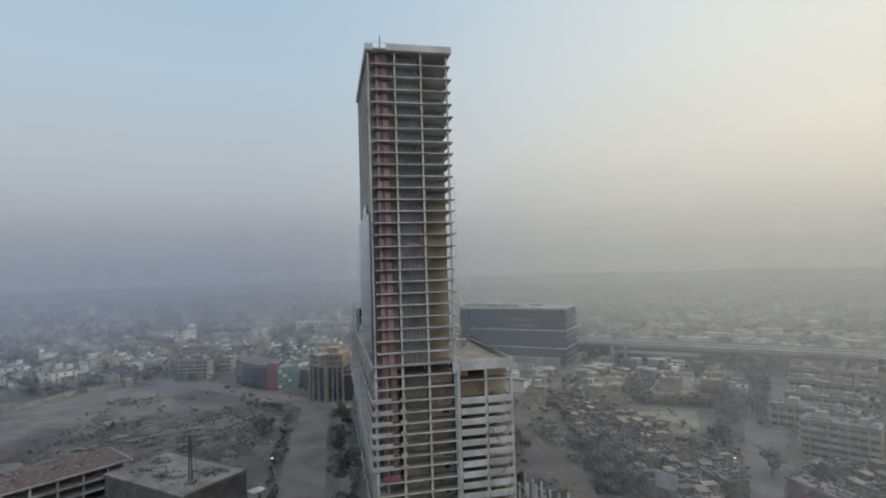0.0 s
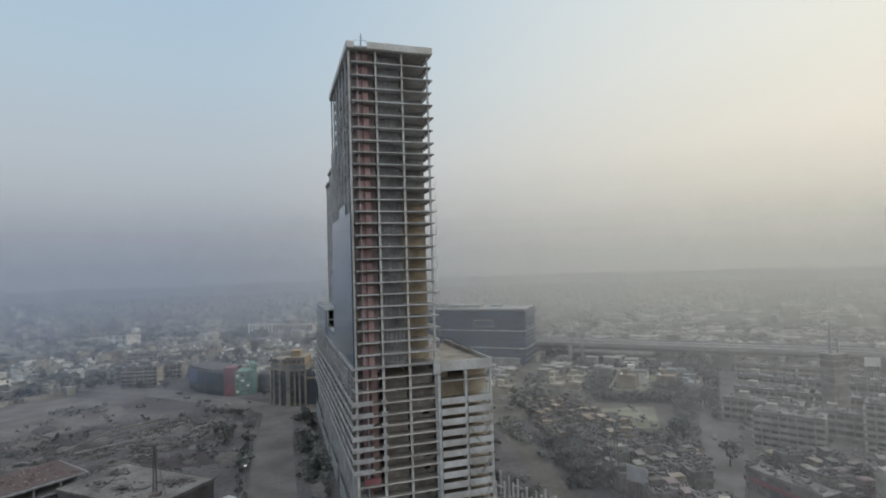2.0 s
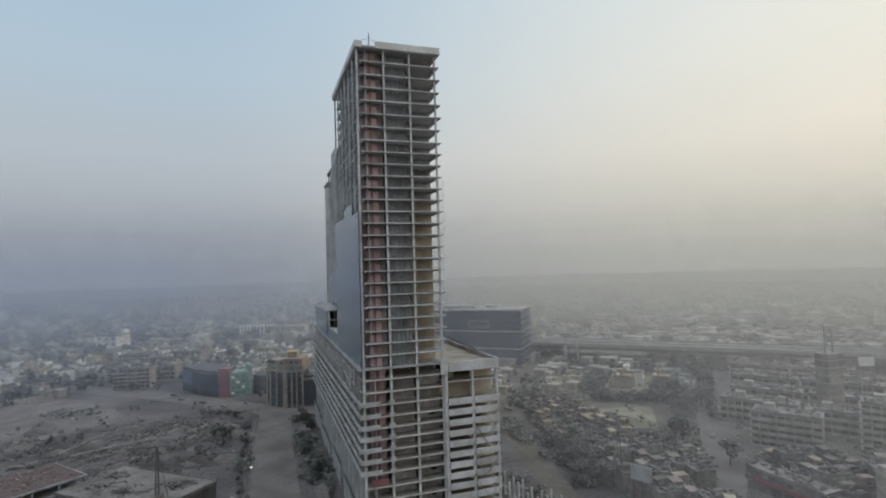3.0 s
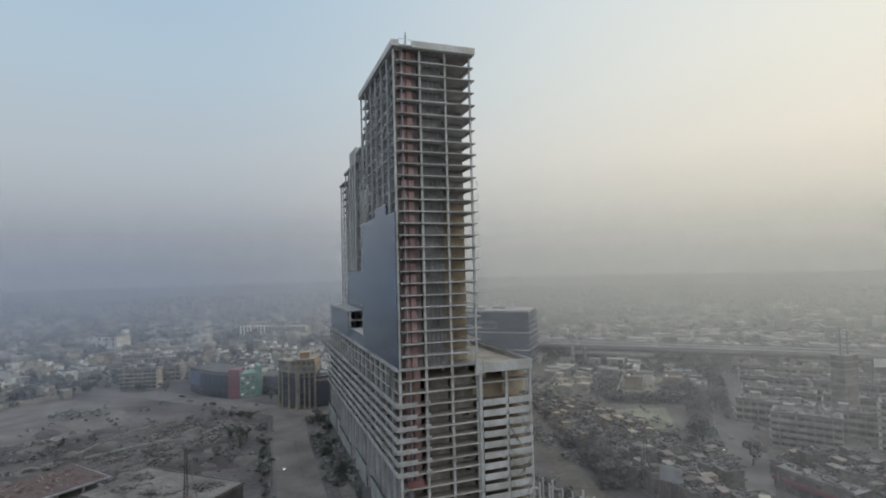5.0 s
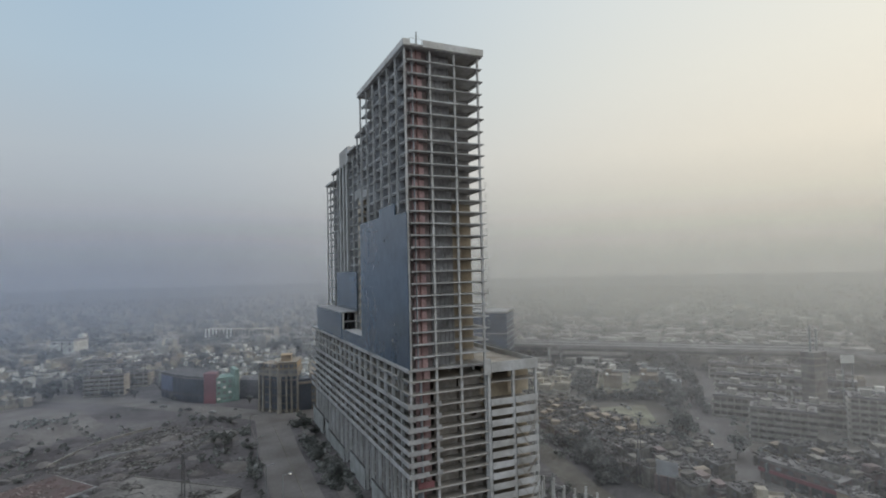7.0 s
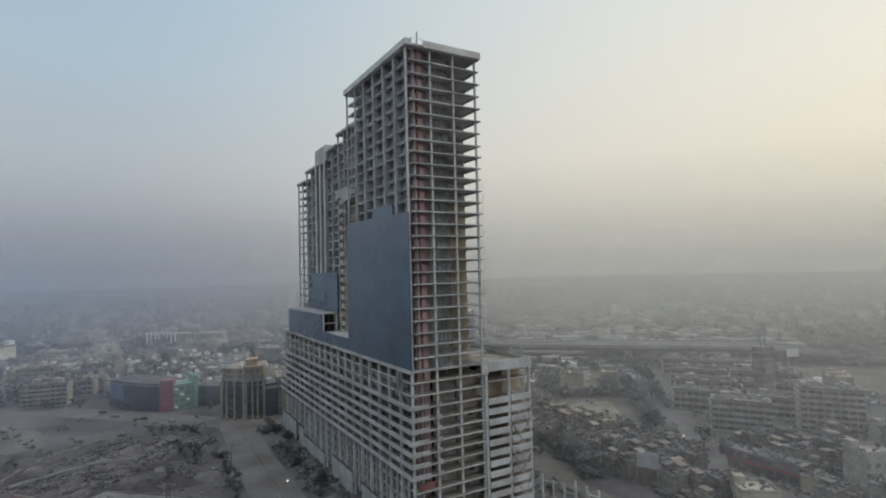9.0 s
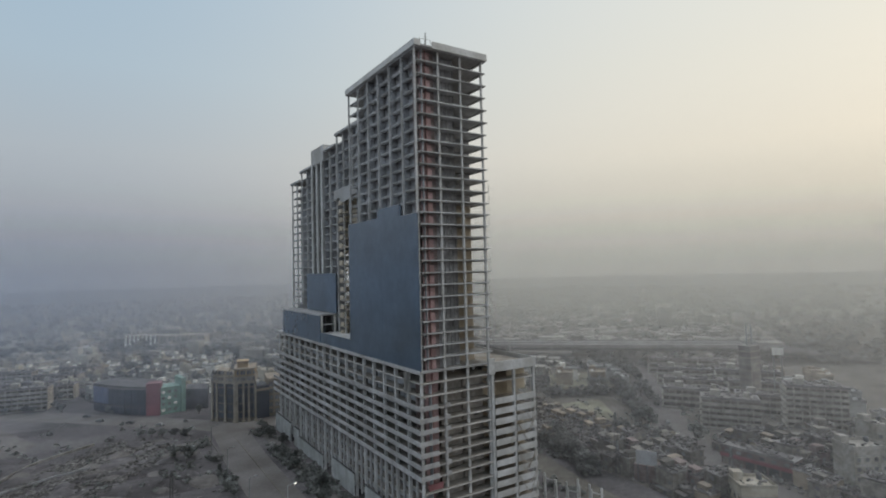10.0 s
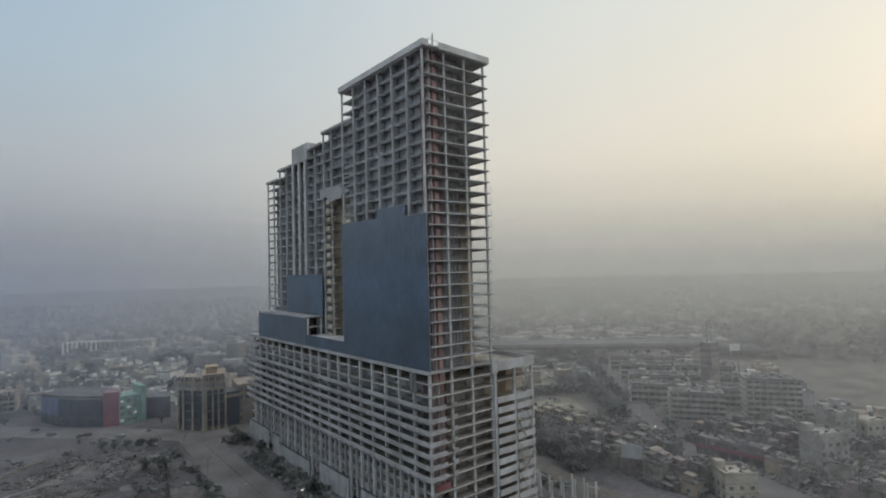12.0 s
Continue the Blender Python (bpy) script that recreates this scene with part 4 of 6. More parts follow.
part("roof_house", Solid().prism([(-1, 313), (4, 311.8), (5.5, 318), (.5, 319.4)], 26.7, 29.6).prism([(-1.4, 312.4), (4.3, 311.1), (6, 318.4), (.3, 320)], 29.6, 30), YELLOW, och, "muted ochre roof pavilion")
part("roof_vault", Solid().prism([(-10.6, 321.2), (-4.4, 313), (-1, 325), (-5.5, 331)], 22.8, 24.4).prism([(-9.6, 321.4), (-5, 315), (-2, 324.6), (-5.5, 329.6)], 24.4, 25.4), TAN, och, "brown stepped corner roof")
for a, b, stops in (((-11.5, 321.2), (-3, 310), (0, .2, .58, 1)), ((-3, 310), (6.6, 307.5), (.08, .42, .68, 1))):
    a, b = Vector(a), Vector(b)
    ang = math.degrees(math.atan2(b.y - a.y, b.x - a.x))
    for u in stops:
        p = a.lerp(b, u)
        part("pier", Solid().turned(pose(p.x, p.y, 9.6, 0, 0, ang), 1.7 if u == .08 else .9, .9, 19.2).turned(pose(p.x, p.y, .6, 0, 0, ang), 1.5, 1.3, 1.2), STONE, och)
    for u, v in zip(stops[:-1], stops[1:]):
        p = a.lerp(b, (u + v) / 2)
        for z in (1.2, 5.0, 9.2, 13.2, 17.2):
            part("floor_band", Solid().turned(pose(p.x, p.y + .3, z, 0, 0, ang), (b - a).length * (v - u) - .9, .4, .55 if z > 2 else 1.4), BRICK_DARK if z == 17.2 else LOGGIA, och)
        for w in (-.9, .9):
            q = p + (b - a).normalized() * w
            part("attic_window", Solid().turned(pose(q.x, q.y, 24.6, 0, 0, ang), .8, .9, 1.7), PANE, och)
            part("arch_window", Solid().turned(pose(q.x, q.y, 21.4, 0, 0, ang), .8, .5, 1.3), PANE, och)
part("link_wall", Solid().prism([(6.6, 311), (14.5, 311.5), (14.5, 322), (9, 322)], 0, 16.5), NAVY, och, "dark recessed link wall")
part("link_band", Solid().prism([(6.6, 310.4), (14.6, 310.9), (14.6, 311.4), (6.6, 310.9)], 14, 15.2), TAN, och)
ob2 = thing("commercial_building", 22, 318, 0, -10, label="brown six-storey block with grey piers behind the podium", category="building")
part("wall", Solid().box(-7, -6, 0, 12, 14, 19), TAN, ob2)
for i in range(7):
    part("pier", Solid().box(-7.2 + i * 3.1, -6.5, 0, -6.4 + i * 3.1, -6, 19.5), STONE, ob2)
for k in range(5):
    for i in range(6):
        part("window", Solid().box(-6.2 + i * 3.1, -6.2, 1.2 + k * 3.5, -4.3 + i * 3.1, -5.9, 3.4 + k * 3.5), PANE, ob2)

# ---- slate office block beyond the tower ----
off = thing("office_building", 136, 380, 0, label="dark slate-blue glass office block with a flat roof", category="office block")
off.location = (0, 0, 0)
OA, OB = Vector((100.2, 407.2)), Vector((163.5, 354))
d = (OB - OA).normalized()
b = Vector((-d.y, d.x))
ang = math.degrees(math.atan2(d.y, d.x))
L = (OB - OA).length
mid = (OA + OB) / 2 + b * 16
part("core", Solid().turned(pose(mid.x, mid.y, 20.5, 0, 0, ang), L - .6, 31, 41), NAVY, off)
part("roof", Solid().turned(pose(mid.x, mid.y, 41.6, 0, 0, ang), L + .6, 33, 1.2), GREY_PAINT, off, "grey roof slab")
part("roof_plant", Solid().turned(pose(mid.x - 8, mid.y + 4, 43.2, 0, 0, ang), 26, 12, 2.2).turned(pose(mid.x + 14, mid.y - 6, 43, 0, 0, ang), 9, 7, 2), GREY_PAINT, off, "low grey roof plant room")
me_op = unit_box("glass_panel", OFFICE)
nx, nz = 9, 9
for i in range(nx):
    for k in range(nz):
        p = OA + d * L * (i + .5) / nx - b * .2
        part("glass_panel", me_op, None, off, at=(p.x, p.y, 3 + k * 4.2), rz=ang, scale=(L / nx - .12, .5, 4.05))
for i in range(6):
    for k in range(nz):
        p = OB + b * (i + .5) * 32 / 6 + d * .2
        part("glass_panel", me_op, None, off, at=(p.x, p.y, 3 + k * 4.2), rz=ang + 90, scale=(32 / 6 - .12, .5, 4.05))
for k in range(nz):       # spandrel bands at each floor
    p, q = OA + d * L / 2 - b * .35, OB + b * 16 + d * .35
    z = .95 + k * 4.2
    part("floor_band", Solid().turned(pose(p.x, p.y, z, 0, 0, ang), L + .4, .5, .9).turned(pose(q.x, q.y, z, 0, 0, ang + 90), 32, .5, .9), MULLION if k % 3 else GREY_BLOCK, off)
p = mid - b * 17
part("podium", Solid().turned(pose(p.x, p.y, 3.2, 0, 0, ang), L * .9, 6, 6.4).turned(pose(p.x, p.y, 6.6, 0, 0, ang), L * .92, 6.8, .5), GREY_PAINT, off, "pale low entrance storeys along the foot")
p = OA + d * L * .2 + b * 5
part("roof_screen", Solid().turned(pose(p.x, p.y, 43.3, 0, 0, ang), L * .34, .4, 2.6), GREY_PAINT, off, "pale screen on the roof edge")
p = OA + d * L * .62 - b * .6
part("sign_frame", Solid().turned(pose(p.x, p.y, 33.5, 0, 0, ang), 15, .3, .5).turned(pose(p.x, p.y, 29, 0, 0, ang), 15, .3, .5).turned(pose((p - d * 7.3).x, (p - d * 7.3).y, 31.2, 0, 0, ang), .5, .3, 5).turned(pose((p + d * 7.3).x, (p + d * 7.3).y, 31.2, 0, 0, ang), .5, .3, 5), LIMEWASH, off, "pale rectangular frame on the facade")
p = OA + d * L * .06 - b * .7
part("stair_tower", Solid().turned(pose(p.x, p.y, 20, 0, 0, ang), 6, 2, 38), OFFICE, off)

# ---- flyover ----
fly = thing("flyover", 290, 250, 0, label="long pale concrete flyover on piers crossing the hazy city", category="flyover")
fly.location = (0, 0, 0)
FA, FB = Vector((146, 443)), Vector((420, 181.5))
d = (FB - FA).normalized()
b = Vector((-d.y, d.x))
ang = math.degrees(math.atan2(d.y, d.x))
L = (FB - FA).length
seg = 8
for i in range(seg):
    m = FA + d * L * (i + .5) / seg
    fall = max(0, i + .5 - (seg - 2)) * 5.4            # the last two spans ramp down to the street
    tilt = math.degrees(math.atan(5.4 * seg / L)) if fall else 0

    def along(y, z, w, t, cut=.15):
        e = m + b * y
        return Solid().turned(pose(e.x, e.y, z - fall, 0, tilt, ang), L / seg - cut, w, t)
    part("deck", along(0, 11.6, 27, 1.6), ROOF_DUST, fly)
    # girder colour carries the shade beneath the deck
    for y in (-11.5, 11.5):
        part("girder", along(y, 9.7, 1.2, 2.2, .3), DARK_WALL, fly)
    for y in (-13.3, 0, 13.3):
        part("parapet", along(y, 12.95, .35, 1.1, .2), GREY_PAINT, fly)
    c = FA + d * L * i / seg
    if i < seg - 1:
        part("pier", Solid().cone(c.x, c.y, 0, 7, 1.6, 1.6, 12).turned(pose(c.x, c.y, 7.8, 0, 0, ang), 2.6, 22, 1.6), CONCRETE, fly)

slip = thing("slip_road", 226, 340, 0, ang, label="pale concrete slip road beside the flyover, piers coloured dark for underside shade", category="slip road")
for i in range(5):
    x = -27 + i * 11
    part("deck", Solid().box(x, -4, 7.2, x + 10.85, 4, 8.3), ROOF_DUST, slip)
    for y in (-4, 3.7):
        part("parapet", Solid().box(x, y, 8.3, x + 10.85, y + .3, 9.2), LIMEWASH, slip)
    # girders and piers coloured dark to give the underside its shade
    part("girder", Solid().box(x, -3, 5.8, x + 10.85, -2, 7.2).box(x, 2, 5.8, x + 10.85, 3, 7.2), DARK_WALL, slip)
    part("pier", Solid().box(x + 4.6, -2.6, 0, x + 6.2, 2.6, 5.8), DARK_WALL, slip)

# ---- compounds between the track and the flyover ----
def boundary_wall(pts, h, mat, label):
    t = thing("boundary_wall", pts[0][0], pts[0][1], 0, label=label, category="wall")
    o = Vector(pts[0])
    for (xa, ya), (xb, yb) in zip(pts[:-1], pts[1:]):
        a, c = Vector((xa, ya)) - o, Vector((xb, yb)) - o
        ang = math.degrees(math.atan2(c.y - a.y, c.x - a.x))
        k = max(1, int((c - a).length / 6))
        for i in range(k):
            m = a.lerp(c, (i + .5) / k)
            part("wall_panel", Solid().turned(pose(m.x, m.y, h / 2, 0, 0, ang), (c - a).length / k - .25, .25, h).turned(pose(m.x, m.y, h + .07, 0, 0, ang), (c - a).length / k - .2, .4, .14), mat, t)
    return t


boundary_wall([(206, 304), (168, 262), (205, 238), (239, 286)], 2.4, CREAM, "cream compound wall round the lawn")
boundary_wall([(163, 318), (133, 290), (153, 268), (188, 307)], 2.0, LIMEWASH, "low pale wall round a trodden yard")
boundary_wall([(-190, 318), (-173, 352), (-160, 384), (-137, 399)], 3.0, LIMEWASH, "long pale boundary wall of the empty lot")
boundary_wall([(-95, 270), (-87.4, 287.5), (-81.5, 297), (-73, 304), (-62, 311)], .9, LIMEWASH, "low broken concrete wall across the waste ground")
boundary_wall([(-90, 265), (-74.5, 274), (-63, 277)], .7, CONCRETE, "low broken concrete kerb across the waste ground")
for x, y, k in ((190, 273, 4), (208, 262, 4), (148, 285, 5), (160, 284, 5), (156, 300, 5), (203, 282, 0), (222, 276, 2), (171, 299, 5), (212, 294, 5), (108, 300, 0), (118, 292, 5), (122, 306, 2), (103, 316, 4), (112, 326, 0), (126, 322, 2)):
    clear(x, y, 6)
    house(k, x, y, 42, 1.1)
gate = thing("gantry", 200, 346, 0, 0, label="pale grey twin-column gantry with a cross beam", category="gantry")
for x in (-5, 5):
    part("column", Solid().box(x - .9, -.9, 0, x + .9, .9, 14.5), GREY_PAINT, gate)
part("beam", Solid().box(-4.1, -.6, 9.5, 4.1, .6, 11), GREY_PAINT, gate)


# ---- apartment rows ----
def make_block(w, d, storeys, mat, band, seed, rise=3.2):
    r = random.Random(seed)
    t = thing("apartment_block", 0, 0, 0, label="long apartment block with pale balcony bands", category="apartments")
    h = storeys * rise
    part("wall", Solid().box(-w / 2, -d / 2, 0, w / 2, d / 2, h), mat, t)
    part("roof", Solid().box(-w / 2 - .3, -d / 2 - .3, h, w / 2 + .3, d / 2 + .3, h + .3).box(-w / 2 - .3, -d / 2 - .3, h + .3, w / 2 + .3, -d / 2, h + 1), ROOF_DUST, t)
    for k in range(storeys):
        z = k * rise
        part("balcony_band", Solid().box(-w / 2, -d / 2 - 1.2, z - .12, w / 2, -d / 2, z + .05).box(-w / 2, -d / 2 - 1.2, z + .05, w / 2, -d / 2 - 1.05, z + 1.15).box(-w / 2 - .1, -d / 2 - 1.3, z + 1.15, w / 2 + .1, -d / 2 - .95, z + 1.3), band, t)
        part("side_band", Solid().box(-w / 2 - .9, -d / 2 + .1, z - .12, -w / 2, d / 2, z + .9), band, t)
        for i in range(int(w / 3)):
            x = -w / 2 + (i + .5) * w / int(w / 3)
            # flat panel whose dark colour stands for shade inside the open loggia
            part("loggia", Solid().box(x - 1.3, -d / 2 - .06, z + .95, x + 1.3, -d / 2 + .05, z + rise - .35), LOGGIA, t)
    part("roof_room", Solid().box(-w / 4 - 2, -2, h + .3, -w / 4 + 2, 2, h + 3.2), LIMEWASH, t, "pale roof-top room")
    part("roof_room", Solid().box(w / 4, -1, h + .3, w / 4 + 2.4, 1.6, h + 2.6), LIMEWASH, t, "pale roof-top room")
    part("water_tank", Solid().cone(w / 3, 2.2, h + .3, h + 2, 1, 1, 10), DARK_STEEL, t)
    c = Solid()
    for i in range(60):
        c.turned(pose(r.uniform(-w / 2 + 1, w / 2 - 1), r.uniform(-d / 2 + 1, d / 2 - 1), h + .5, 0, 0, r.uniform(0, 180)), r.uniform(.5, 2.6), r.uniform(.3, 1.0), r.uniform(.3, .9))
    tagged(part("roof_clutter", c, RUBBLE, t, "boxes and junk on the flat roof"), kind="stuff")
    for i in range(int(w / 6)):
        x = -w / 2 + (i + .5) * w / int(w / 6)
        part("partition", Solid().box(x - .1, -d / 2 - 1.2, 0, x + .1, -d / 2, h), mat, t)
    return t


BLOCKS = [make_block(24, 13, 5, BLOCK_WALL, LIMEWASH, 1, 2.75), make_block(25, 14, 7, BLOCK_WALL, LIMEWASH, 2, 2.8), make_block(30, 12, 3, BLOCK_WALL, LIMEWASH, 3)]
BLABEL = ("five-storey apartment block with pale balcony bands", "seven-storey apartment block with pale balcony bands and roof rooms", "low three-storey housing row with cream bands")
bused = [False] * 3
n_low = 0
for k, x, y, rz, s in ((0, 180.5, 161, -57, .96), (1, 211, 139.5, -57, .92), (2, 200, 190, -58, 1.0), (2, 222, 205, -58, 1.0), (2, 216.5, 162, -58, .95), (2, 246, 226, -58, 1.0), (2, 262, 196, -58, 1.1), (2, 241, 178, -58, 1.0), (2, 272, 252, -52, 1.0), (2, 292, 228, -52, 1.0), (2, 284, 208, -55, 1.0)):
    clear(x, y, 13)
    place(BLOCKS, bused, k, x, y, rz, s, BLABEL[k])
for i in range(200):
    x, y = rng.uniform(200, 330), rng.uniform(60, 300)
    if x + y > 500 or abs(past_avenue(x, y)) < 20 or n_low > 34 or y < .75 * x - 60:
        continue
    if clear(x, y, 7):
        n_low += 1
        house(rng.choice((0, 2, 2, 4, 5)), x, y, 42 + rng.choice((0, 90, 180)), rng.uniform(.9, 1.2))
for k, x, y, rz in TERRACES:
    place(BLOCKS, bused, k, x, y, rz, .92, "long pale terrace of flats with banded balconies beside the showroom")
chim = thing("water_tower", 219.5, 172.8, 0, label="slim brown service tower with two grey stalks on top", category="tower")
part("core", Solid().box(-2.6, -3, 0, 6.4, 3, 31).box(-2.9, -3.3, 31, 6.7, 3.3, 31.6), DULL_BLOCK, chim, "dull brown lower shaft")
for z in range(9):
    part("floor_band", Solid().box(-2.75, -3.15, 3 + z * 3.2, 6.55, 3.15, 3.35 + z * 3.2), BLOCK_WALL, chim)
part("stalk", Solid().cone(0, 0, 31.6, 43.5, .6, .4, 8), GREY_PAINT, chim)
part("stalk", Solid().cone(4.6, 0, 31.6, 42, .6, .4, 8), GREY_PAINT, chim)
part("gallery", Solid().box(.6, -.4, 37, 4.1, .4, 37.4), DARK_WALL, chim)
sign = thing("signboard", 231, 163.6, 0, -35, label="white blank signboard high on two steel posts", category="sign")
part("panel", Solid().box(-2.8, -.2, 26.6, 2.8, .1, 30.2), WHITE, sign)
for x in (-2, 2):
    part("post", Solid().box(x - .2, .1, 0, x + .2, .5, 29.6), STEEL, sign)
slab = thing("apartment_building", 470, 396, 0, 40, label="tall pale building fading into smog beyond the flyover", category="building")
part("wall", Solid().box(-9, -7, 0, 9, 7, 27), LIMEWASH, slab)
part("roof", Solid().box(-9.3, -7.3, 27, 9.3, 7.3, 27.6).box(-4, -3, 27.6, 3, 4, 31), CREAM, slab)
for k in range(7):
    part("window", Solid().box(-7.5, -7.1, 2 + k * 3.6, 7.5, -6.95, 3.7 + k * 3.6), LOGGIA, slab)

# ---- crowded low quarter ----
def make_shack(w, d, h, mat, roofmat, seed):
    r = random.Random(seed)
    t = thing("shack", 0, 0, 0, label="crowded low shack with a patched roof", category="shack")
    part("wall", Solid().box(-w / 2, -d / 2, 0, w / 2, d / 2, h), mat, t)
    k, j = 9, 5
    tilt = r.uniform(-.7, .7)
    top = [(-w / 2 - .35 + (w + .7) * a / k + r.uniform(-.1, .1), -d / 2 - .4 + (d + .8) * c / j + r.uniform(-.15, .15), h + .35 + tilt * (c / j - .5) + r.uniform(-.1, .2)) for c in range(j + 1) for a in range(k + 1)]
    q = len(top)
    cells = [(c * (k + 1) + a, c * (k + 1) + a + 1, (c + 1) * (k + 1) + a + 1, (c + 1) * (k + 1) + a) for c in range(j) for a in range(k)]
    rim = [c for c in range(k + 1)] + [(c + 1) * (k + 1) + k for c in range(j)] + [j * (k + 1) + a for a in range(k - 1, -1, -1)] + [c * (k + 1) for c in range(j - 1, 0, -1)]
    sides = [(rim[i], q + rim[i], q + rim[(i + 1) % len(rim)], rim[(i + 1) % len(rim)]) for i in range(len(rim))]
    s = Solid().add(top + [(x, y, z - .1) for x, y, z in top], cells + [tuple(q + i for i in c[::-1]) for c in cells] + sides)
    part("roof_sheet", s, roofmat, t)
    c = Solid()
    for i in range(54):
        c.turned(pose(r.uniform(-w / 2, w / 2), r.uniform(-d / 2, d / 2), h + .55 + r.uniform(0, .6), r.uniform(-25, 25), r.uniform(-25, 25), r.uniform(0, 180)), r.uniform(.3, 2.4), r.uniform(.12, .6), r.uniform(.1, .7))
    tagged(part("roof_clutter", c, RUBBLE, t, "planks, stones and junk weighing the roof down"), kind="stuff")
    if r.random() < .6:
        e = r.uniform(-w / 2 + 1.4, w / 2 - 1.4)
        part("roof_room", Solid().box(e - 1.3, -1, h, e + 1.3, d / 2 - .2, h + 2.3).turned(pose(e, .4, h + 2.4, 4), 3.1, d / 2 + 1, .12), mat, t)
    part("door", Solid().box(-.5, -d / 2 - .05, 0, .5, -d / 2 + .05, 2.0), DARK_STEEL, t)
    for f in range(max(1, int(h / 2.9))):
        z = 1 + f * 2.9
        part("window", Solid().box(w / 2 - 1.9, -d / 2 - .05, z, w / 2 - .7, -d / 2 + .05, z + 1.2), PANE, t)
        part("window", Solid().box(-w / 2 - .05, -.7, z, -w / 2 + .05, .7, z + 1.2), PANE, t)
        if f:
            part("balcony", Solid().box(-w / 2 - .8, -d / 2 - .9, f * 2.9 - .1, w / 2, -d / 2, f * 2.9 + .05).box(-w / 2 - .8, -d / 2 - .9, f * 2.9 + .05, w / 2, -d / 2 - .8, f * 2.9 + .8), mat, t)
    part("awning", Solid().turned(pose(0, -d / 2 - .8, 2.3, 14), w * .8, 1.8, .06), roofmat, t)
    return t


SHACKS = [make_shack(6.4, 5.4, 3.0, SLUM, TIN, 1), make_shack(6.8, 5.8, 6.0, SLUM, TIN, 2), make_shack(6.2, 5.6, 3.4, BRICK_DARK, ROOF_DUST, 3), make_shack(6.8, 6, 7.6, SLUM, TARP, 4),
          make_shack(6.2, 6, 4.4, TAN, TIN, 5), make_shack(6.6, 6, 8.8, SLUM, ROOF_DUST, 6), make_shack(6.4, 5.8, 6.4, BRICK_DARK, TIN, 7), make_shack(6.6, 5.6, 5.2, TAN, ROOF_DUST, 8)]
SLABEL = ("grey shack with a patched tin roof", "two-storey grey dwelling under rusty tin sheets", "brick shack with a sagging dusty roof", "two-storey grimy dwelling covered by pale sheeting", "tan dwelling with loose tin roofing",
          "three-storey grey dwelling with a cluttered flat roof", "brown brick two-storey dwelling under tin sheets", "tan dwelling with a dusty flat roof")
sused = [False] * len(SHACKS)
for x, y, r in ((104, 112, 6), (168.5, 102, 6), (148.3, 100.2, 7), (139, 119, 4.5), (139, 126, 4.5), (139, 133, 4.5), (182, 95, 7), (98, 144, 4.5)):
    clear(x, y, r)
for i in range(13):
    for j in range(23):
        x, y = 97 + i * 6.3 + rng.uniform(-.7, .7), 80 + j * 6.0 + rng.uniform(-.7, .7)
        e = past_avenue(x, y)
        x += max(0, y - 150) * .1
        if abs(e) < 12 or rng.random() < .06 or e < 0 and (y < 116 or y > 168 and x > 128) or e > 0 and (y > 147 or x > 168):
            continue
        if clear(x, y, 2.6):
            k = rng.choice((1, 3, 5, 6, 7, 4, 0)) if y < 172 else rng.choice((0, 2, 2, 4))
            place(SHACKS, sused, k, x, y, -8 + rng.choice((0, 90, 270, 0)) + rng.uniform(-7, 7), rng.uniform(.88, 1.06), SLABEL[k])
for i in range(7):        # low huts on up the track
    for j in range(12):
        x, y = 101 + i * 5.2 + j * 1.3 + rng.uniform(-.8, .8), 202 + j * 5.0 - i * 1.6 + rng.uniform(-.8, .8)
        if rng.random() > .08 and x < 139 and clear(x, y, 2.2):
            k = rng.choice((0, 0, 2, 4, 7, 1))
            place(SHACKS, sused, k, x, y, 24 + rng.choice((0, 90, 270, 180)) + rng.uniform(-7, 7), rng.uniform(.7, .86), SLABEL[k])
for i in range(60):
    x, y = rng.uniform(160, 215), rng.uniform(66, 130)
    if clear(x, y, 4.0):
        k = rng.choice((1, 3, 6, 7))
        place(SHACKS, sused, k, x, y, 40 + rng.choice((0, 90, 180)) + rng.uniform(-6, 6), rng.uniform(1.0, 1.3), SLABEL[k])


jk = Solid()
for i in range(5200):
    x, y = rng.uniform(94, 165), rng.uniform(84, 205)
    if abs(past_avenue(x, y)) < 9 or past_avenue(x, y) > 0 and y > 150 or y > 168 and x > 126:
        continue
    s = rng.uniform(.25, .8)
    jk.turned(pose(x, y, s * .3, rng.uniform(-25, 25), rng.uniform(-25, 25), rng.uniform(0, 180)), s * rng.uniform(1, 5), s * rng.uniform(.3, 1.2), s * .5)
for i in range(1500):
    u, v = rng.random(), rng.random()
    x, y, q = 99 + 34 * u + 14 * v, 200 + 58 * v - 10 * u, rng.uniform(.2, .7)
    jk.turned(pose(x, y, q * .3, rng.uniform(-25, 25), rng.uniform(-25, 25), rng.uniform(0, 180)), q * rng.uniform(1, 5), q * rng.uniform(.3, 1.2), q * .5)
setting("junk", jk, RUBBLE, "piled planks, sheets and junk over the crowded quarter", "junk", "stuff")


